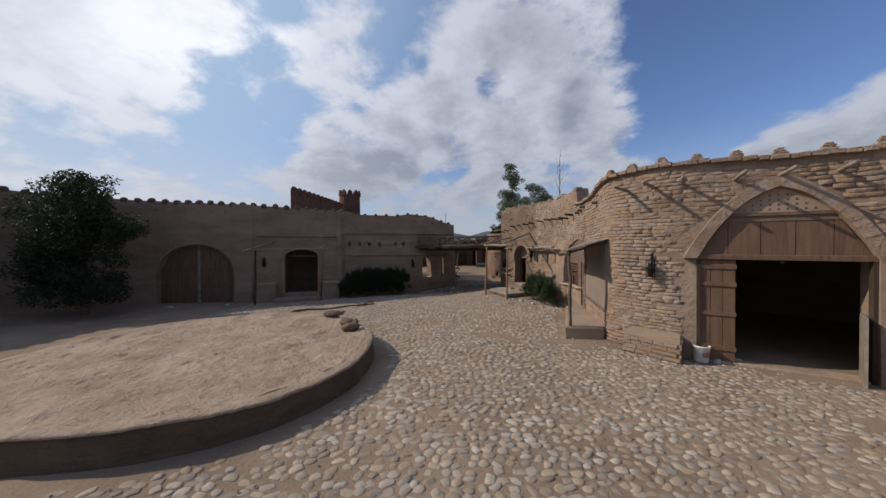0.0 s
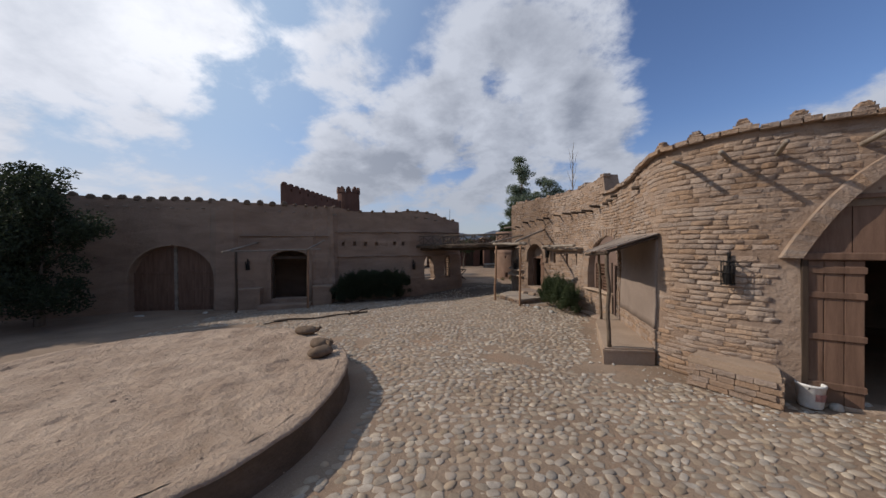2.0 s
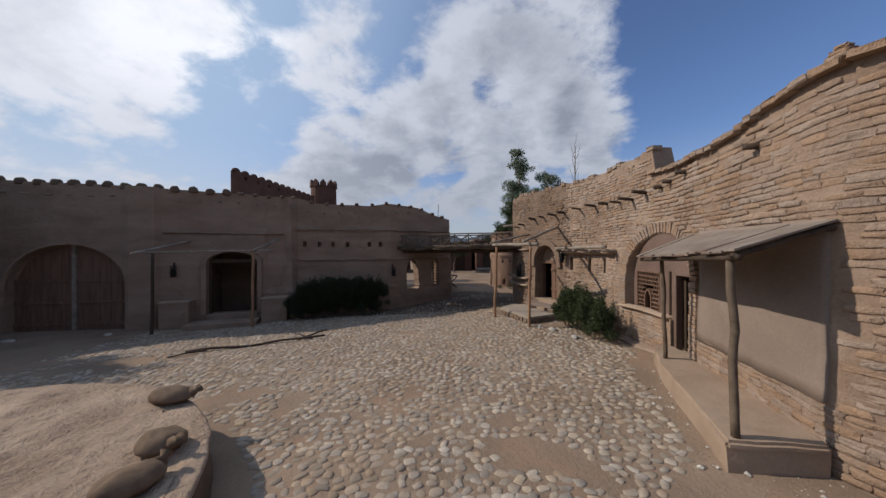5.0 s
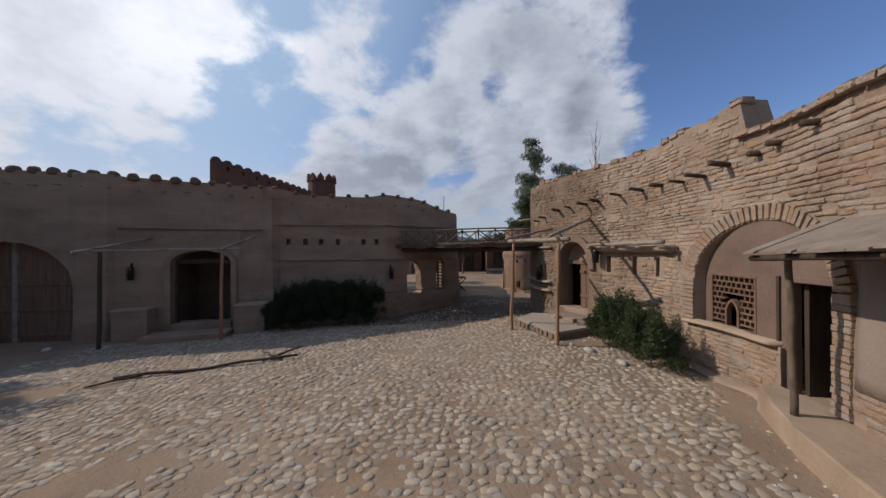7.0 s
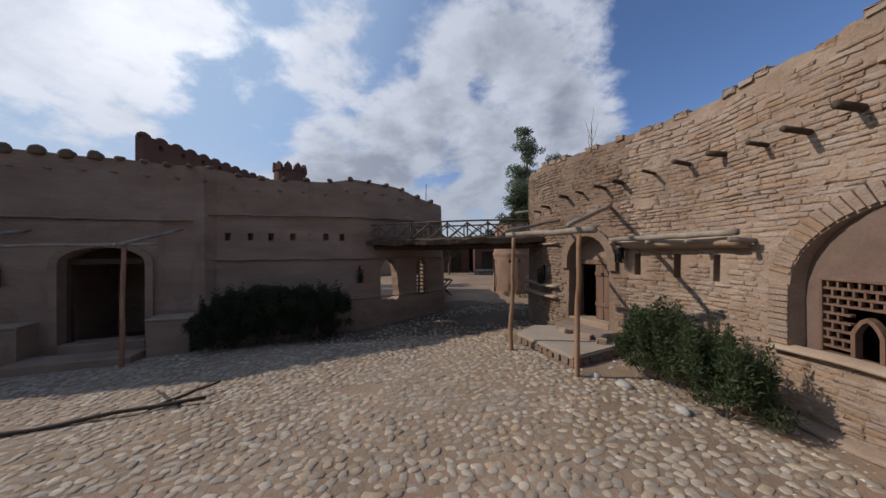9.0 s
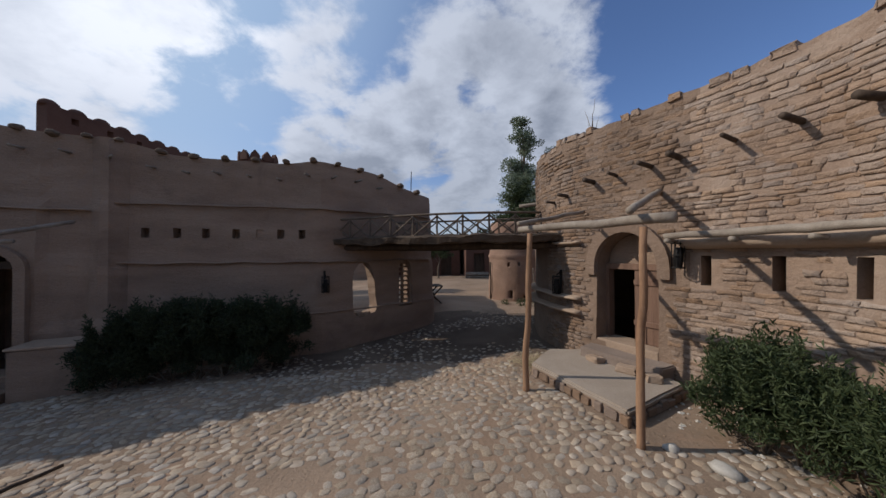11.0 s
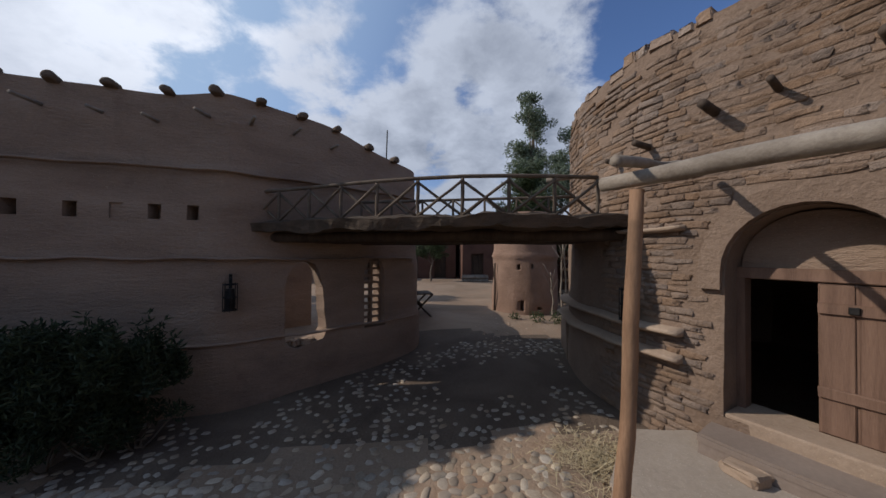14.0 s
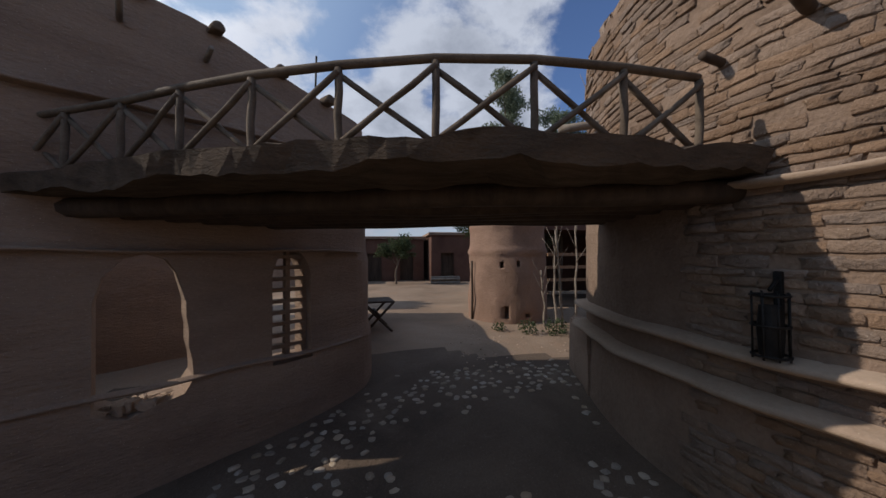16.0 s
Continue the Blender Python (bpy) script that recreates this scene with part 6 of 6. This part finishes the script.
def brick_verts(s0, s1, z0, z1, proud, rnd):
    """Three rings of eight: a worn, pillow-shaped mud brick."""
    out = []
    sm, zm = (s0 + s1) / 2, (z0 + z1) / 2
    rim = [(s0, z0), (sm, z0), (s1, z0), (s1, zm), (s1, z1), (sm, z1), (s0, z1), (s0, zm)]
    rim = [(a + rnd.uniform(-0.016, 0.016), b + rnd.uniform(-0.012, 0.012)) for a, b in rim]
    for off, f, g in ((-0.05, 1.0, 1.0), (proud * 0.7, 1.0, 0.96), (proud, 0.965, 0.70)):
        for s, z in rim:
            ss, zz = sm + (s - sm) * f, zm + (z - zm) * g
            out.append(RP.pt(ss, off - 0.015 * zz + lump((ss, zz, 3.1), 0.9, 0.035) + lump((ss, zz, 9.7), 3.5, 0.0175) + rnd.uniform(-0.006, 0.006), zz))
    return out


BRICK_FACES = [(r * 8 + k, r * 8 + (k + 1) % 8, r * 8 + 8 + (k + 1) % 8, r * 8 + 8 + k) for r in range(2) for k in range(8)] + [tuple(range(16, 24))]


def lay_bricks():
    rnd = random.Random(5)
    verts, faces = [], []
    singles = 0
    for first, last, course in ((RP.near(9.4, 3.3), S_NOTCH - 0.1, 0.073), (S_NOTCH - 0.1, RP.near(4.2, 20.2), 0.066)):
        z = -0.25
        while z < 4.4:
            ch = course + rnd.uniform(-0.014, 0.018)
            s = first + rnd.uniform(0, 0.1)
            while s < last:
                L = rnd.uniform(0.16, 0.34) if first < S_NOTCH - 1 else rnd.uniform(0.11, 0.30)
                mid = s + L / 2
                sag = 0.02 * math.sin(mid * 1.3 + z)
                if z + ch < min(right_top(s), right_top(s + L)) - 0.09 and not in_opening(mid, z + ch / 2) and not in_opening(s, z + ch / 2) and not in_opening(s + L, z + ch / 2) and rnd.random() > (0.04 if mid < S_NOTCH else 0.10):
                    v = brick_verts(s + 0.001, s + L - 0.001, z + sag + 0.004, z + ch + sag - 0.004, max(0.002, (rnd.uniform(0.008, 0.026) + lump((mid, z, 33), 1.1, 0.03)) * 0.75), rnd)
                    p = RP.at(mid)
                    near = 5.9 < p.y < 7.9 and z < 2.7 and p.x < 5.2 or 14.9 < p.y < 17.6 and 0.3 < z < 2.6
                    if near and singles < 300:
                        me = bpy.data.meshes.new("brick")
                        me.from_pydata([tuple(q) for q in v], [], BRICK_FACES)
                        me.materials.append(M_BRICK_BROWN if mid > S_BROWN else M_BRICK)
                        for q in me.polygons:
                            q.use_smooth = True
                        o = new("brick", me)
                        o.parent = wall_right
                        singles += 1
                    else:
                        k = len(verts)
                        verts += [tuple(q) for q in v]
                        faces += [tuple(i + k for i in f) for f in BRICK_FACES]
                s += L
            z += ch + 0.006
    me = bpy.data.meshes.new("brickwork")
    me.from_pydata(verts, [], faces)
    me.materials.append(M_BRICK)
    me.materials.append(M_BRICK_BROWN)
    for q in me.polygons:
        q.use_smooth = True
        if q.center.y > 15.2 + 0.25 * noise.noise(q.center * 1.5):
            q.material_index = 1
    o = new("brickwork", me)
    o.parent = wall_right
    o["kind"] = "stuff"


lay_bricks()


# ---- cobbles ----
def stone_shape(rnd):
    """A low rounded cobble, eight-sided."""
    n = 8
    vs = []
    rr = [rnd.uniform(0.78, 1.12) * (1.10 if k % 2 else 0.97) for k in range(n)]
    for f, z in ((1.0, -0.4), (0.97, 0.4), (0.76, 0.92)):
        for k in range(n):
            a = 2 * math.pi * k / n
            vs.append((f * rr[k] * math.cos(a), f * rr[k] * math.sin(a), z + rnd.uniform(-0.08, 0.08)))
    vs.append((0, 0, 1.0))
    fs = []
    for r in range(2):
        for k in range(n):
            fs.append((r * n + k, r * n + (k + 1) % n, (r + 1) * n + (k + 1) % n, (r + 1) * n + k))
    for k in range(n):
        fs.append((2 * n + k, 2 * n + (k + 1) % n, 3 * n))
    return np.array(vs), fs


def paved(x, y):
    cx, cy, r = PLAT
    if math.hypot(x - cx, y - cy) < platform_reach(math.atan2(y - cy, x - cx)) + 0.34:
        return False
    q = Vector((x, y))
    s = RP.near(x, y)
    if (q - RP.at(s)).dot(RP.nrm(s)) < (0.45 + 0.45 * noise.noise(Vector((x, y, 3))) if y < 16.8 else 0.12) or x > 11:
        return False
    if y > 9:
        s = LP.near(x, y)
        if (q - LP.at(s)).dot(LP.nrm(s)) < (0.5 if y < 16.0 else 0.15):
            return False
    if 2.3 < x and 14.0 < y < 17.2 and x > 3.0 - 0.35 * (y - 14.4):
        return False
    if 7.6 < y < 11.3 and x > 3.0 + 0.36 * (y - 8.1):
        return False
    return noise.noise(Vector((x * 0.45, y * 0.45, 8))) + 0.35 * noise.noise(Vector((x * 2.1, y * 2.1, 5))) < (0.50 if y < 17.3 else 0.22)


def lay_cobbles():
    rnd = random.Random(9)
    shapes = [stone_shape(rnd) for _ in range(24)]
    meshes = []
    for vs, fs in shapes[:12]:
        me = bpy.data.meshes.new("cobble")
        me.from_pydata([tuple(v) for v in vs], [], fs)
        for p in me.polygons:
            p.use_smooth = True
        me.materials.append(M_COBBLE)
        meshes.append(me)
    V, F, count, singles = [], [], 0, 0
    y = 1.6
    row = 0
    while y < 20.9:
        step = 0.134
        x = -9.5 + (row % 2) * step * 0.5
        while x < 8.5:
            px, py = x + rnd.uniform(-0.03, 0.03), y + rnd.uniform(-0.03, 0.03) + 0.03 * math.sin(x * 1.7)
            x += step * rnd.uniform(0.85, 1.25)
            if abs(px) > 1.7 * (py + 1.5) + 2 or not paved(px, py) or rnd.random() < 0.05:
                continue
            a, b, h = rnd.uniform(0.046, 0.092), rnd.uniform(0.042, 0.068), rnd.uniform(0.004, 0.018)
            if py > 17.0:
                if rnd.random() < 0.4:
                    continue
                a, b = a * 0.72, b * 0.75
            rot = rnd.gauss(0.3, 0.6)
            z = ground_z(px, py) + lump((px, py, 0), 0.5, 0.03) + lump((px, py, 4), 2.3, 0.015) - 0.002
            if singles < 300 and -0.4 < px < 1.9 and 13.2 < py < 16.6:
                o = new("cobble", meshes[singles % 12])
                o.matrix_world = Matrix.LocRotScale((px, py, z), Euler((0, 0, rot)), (a, b, h))
                o.parent = ground
                singles += 1
                continue
            vs, fs = shapes[rnd.randrange(24)]
            c, s = math.cos(rot), math.sin(rot)
            w = vs * np.array((a, b, h))
            out = np.stack((w[:, 0] * c - w[:, 1] * s + px, w[:, 0] * s + w[:, 1] * c + py, w[:, 2] + z), 1)
            k = count
            V.append(out)
            F += [tuple(i + k for i in f) for f in fs]
            count += len(out)
        y += step * 0.84
        row += 1
    me = bpy.data.meshes.new("cobbles")
    me.from_pydata(np.concatenate(V).tolist(), [], F)
    for p in me.polygons:
        p.use_smooth = True
    me.materials.append(M_COBBLE)
    o = new("cobbles", me)
    o.parent = ground
    o["kind"] = "stuff"


lay_cobbles()
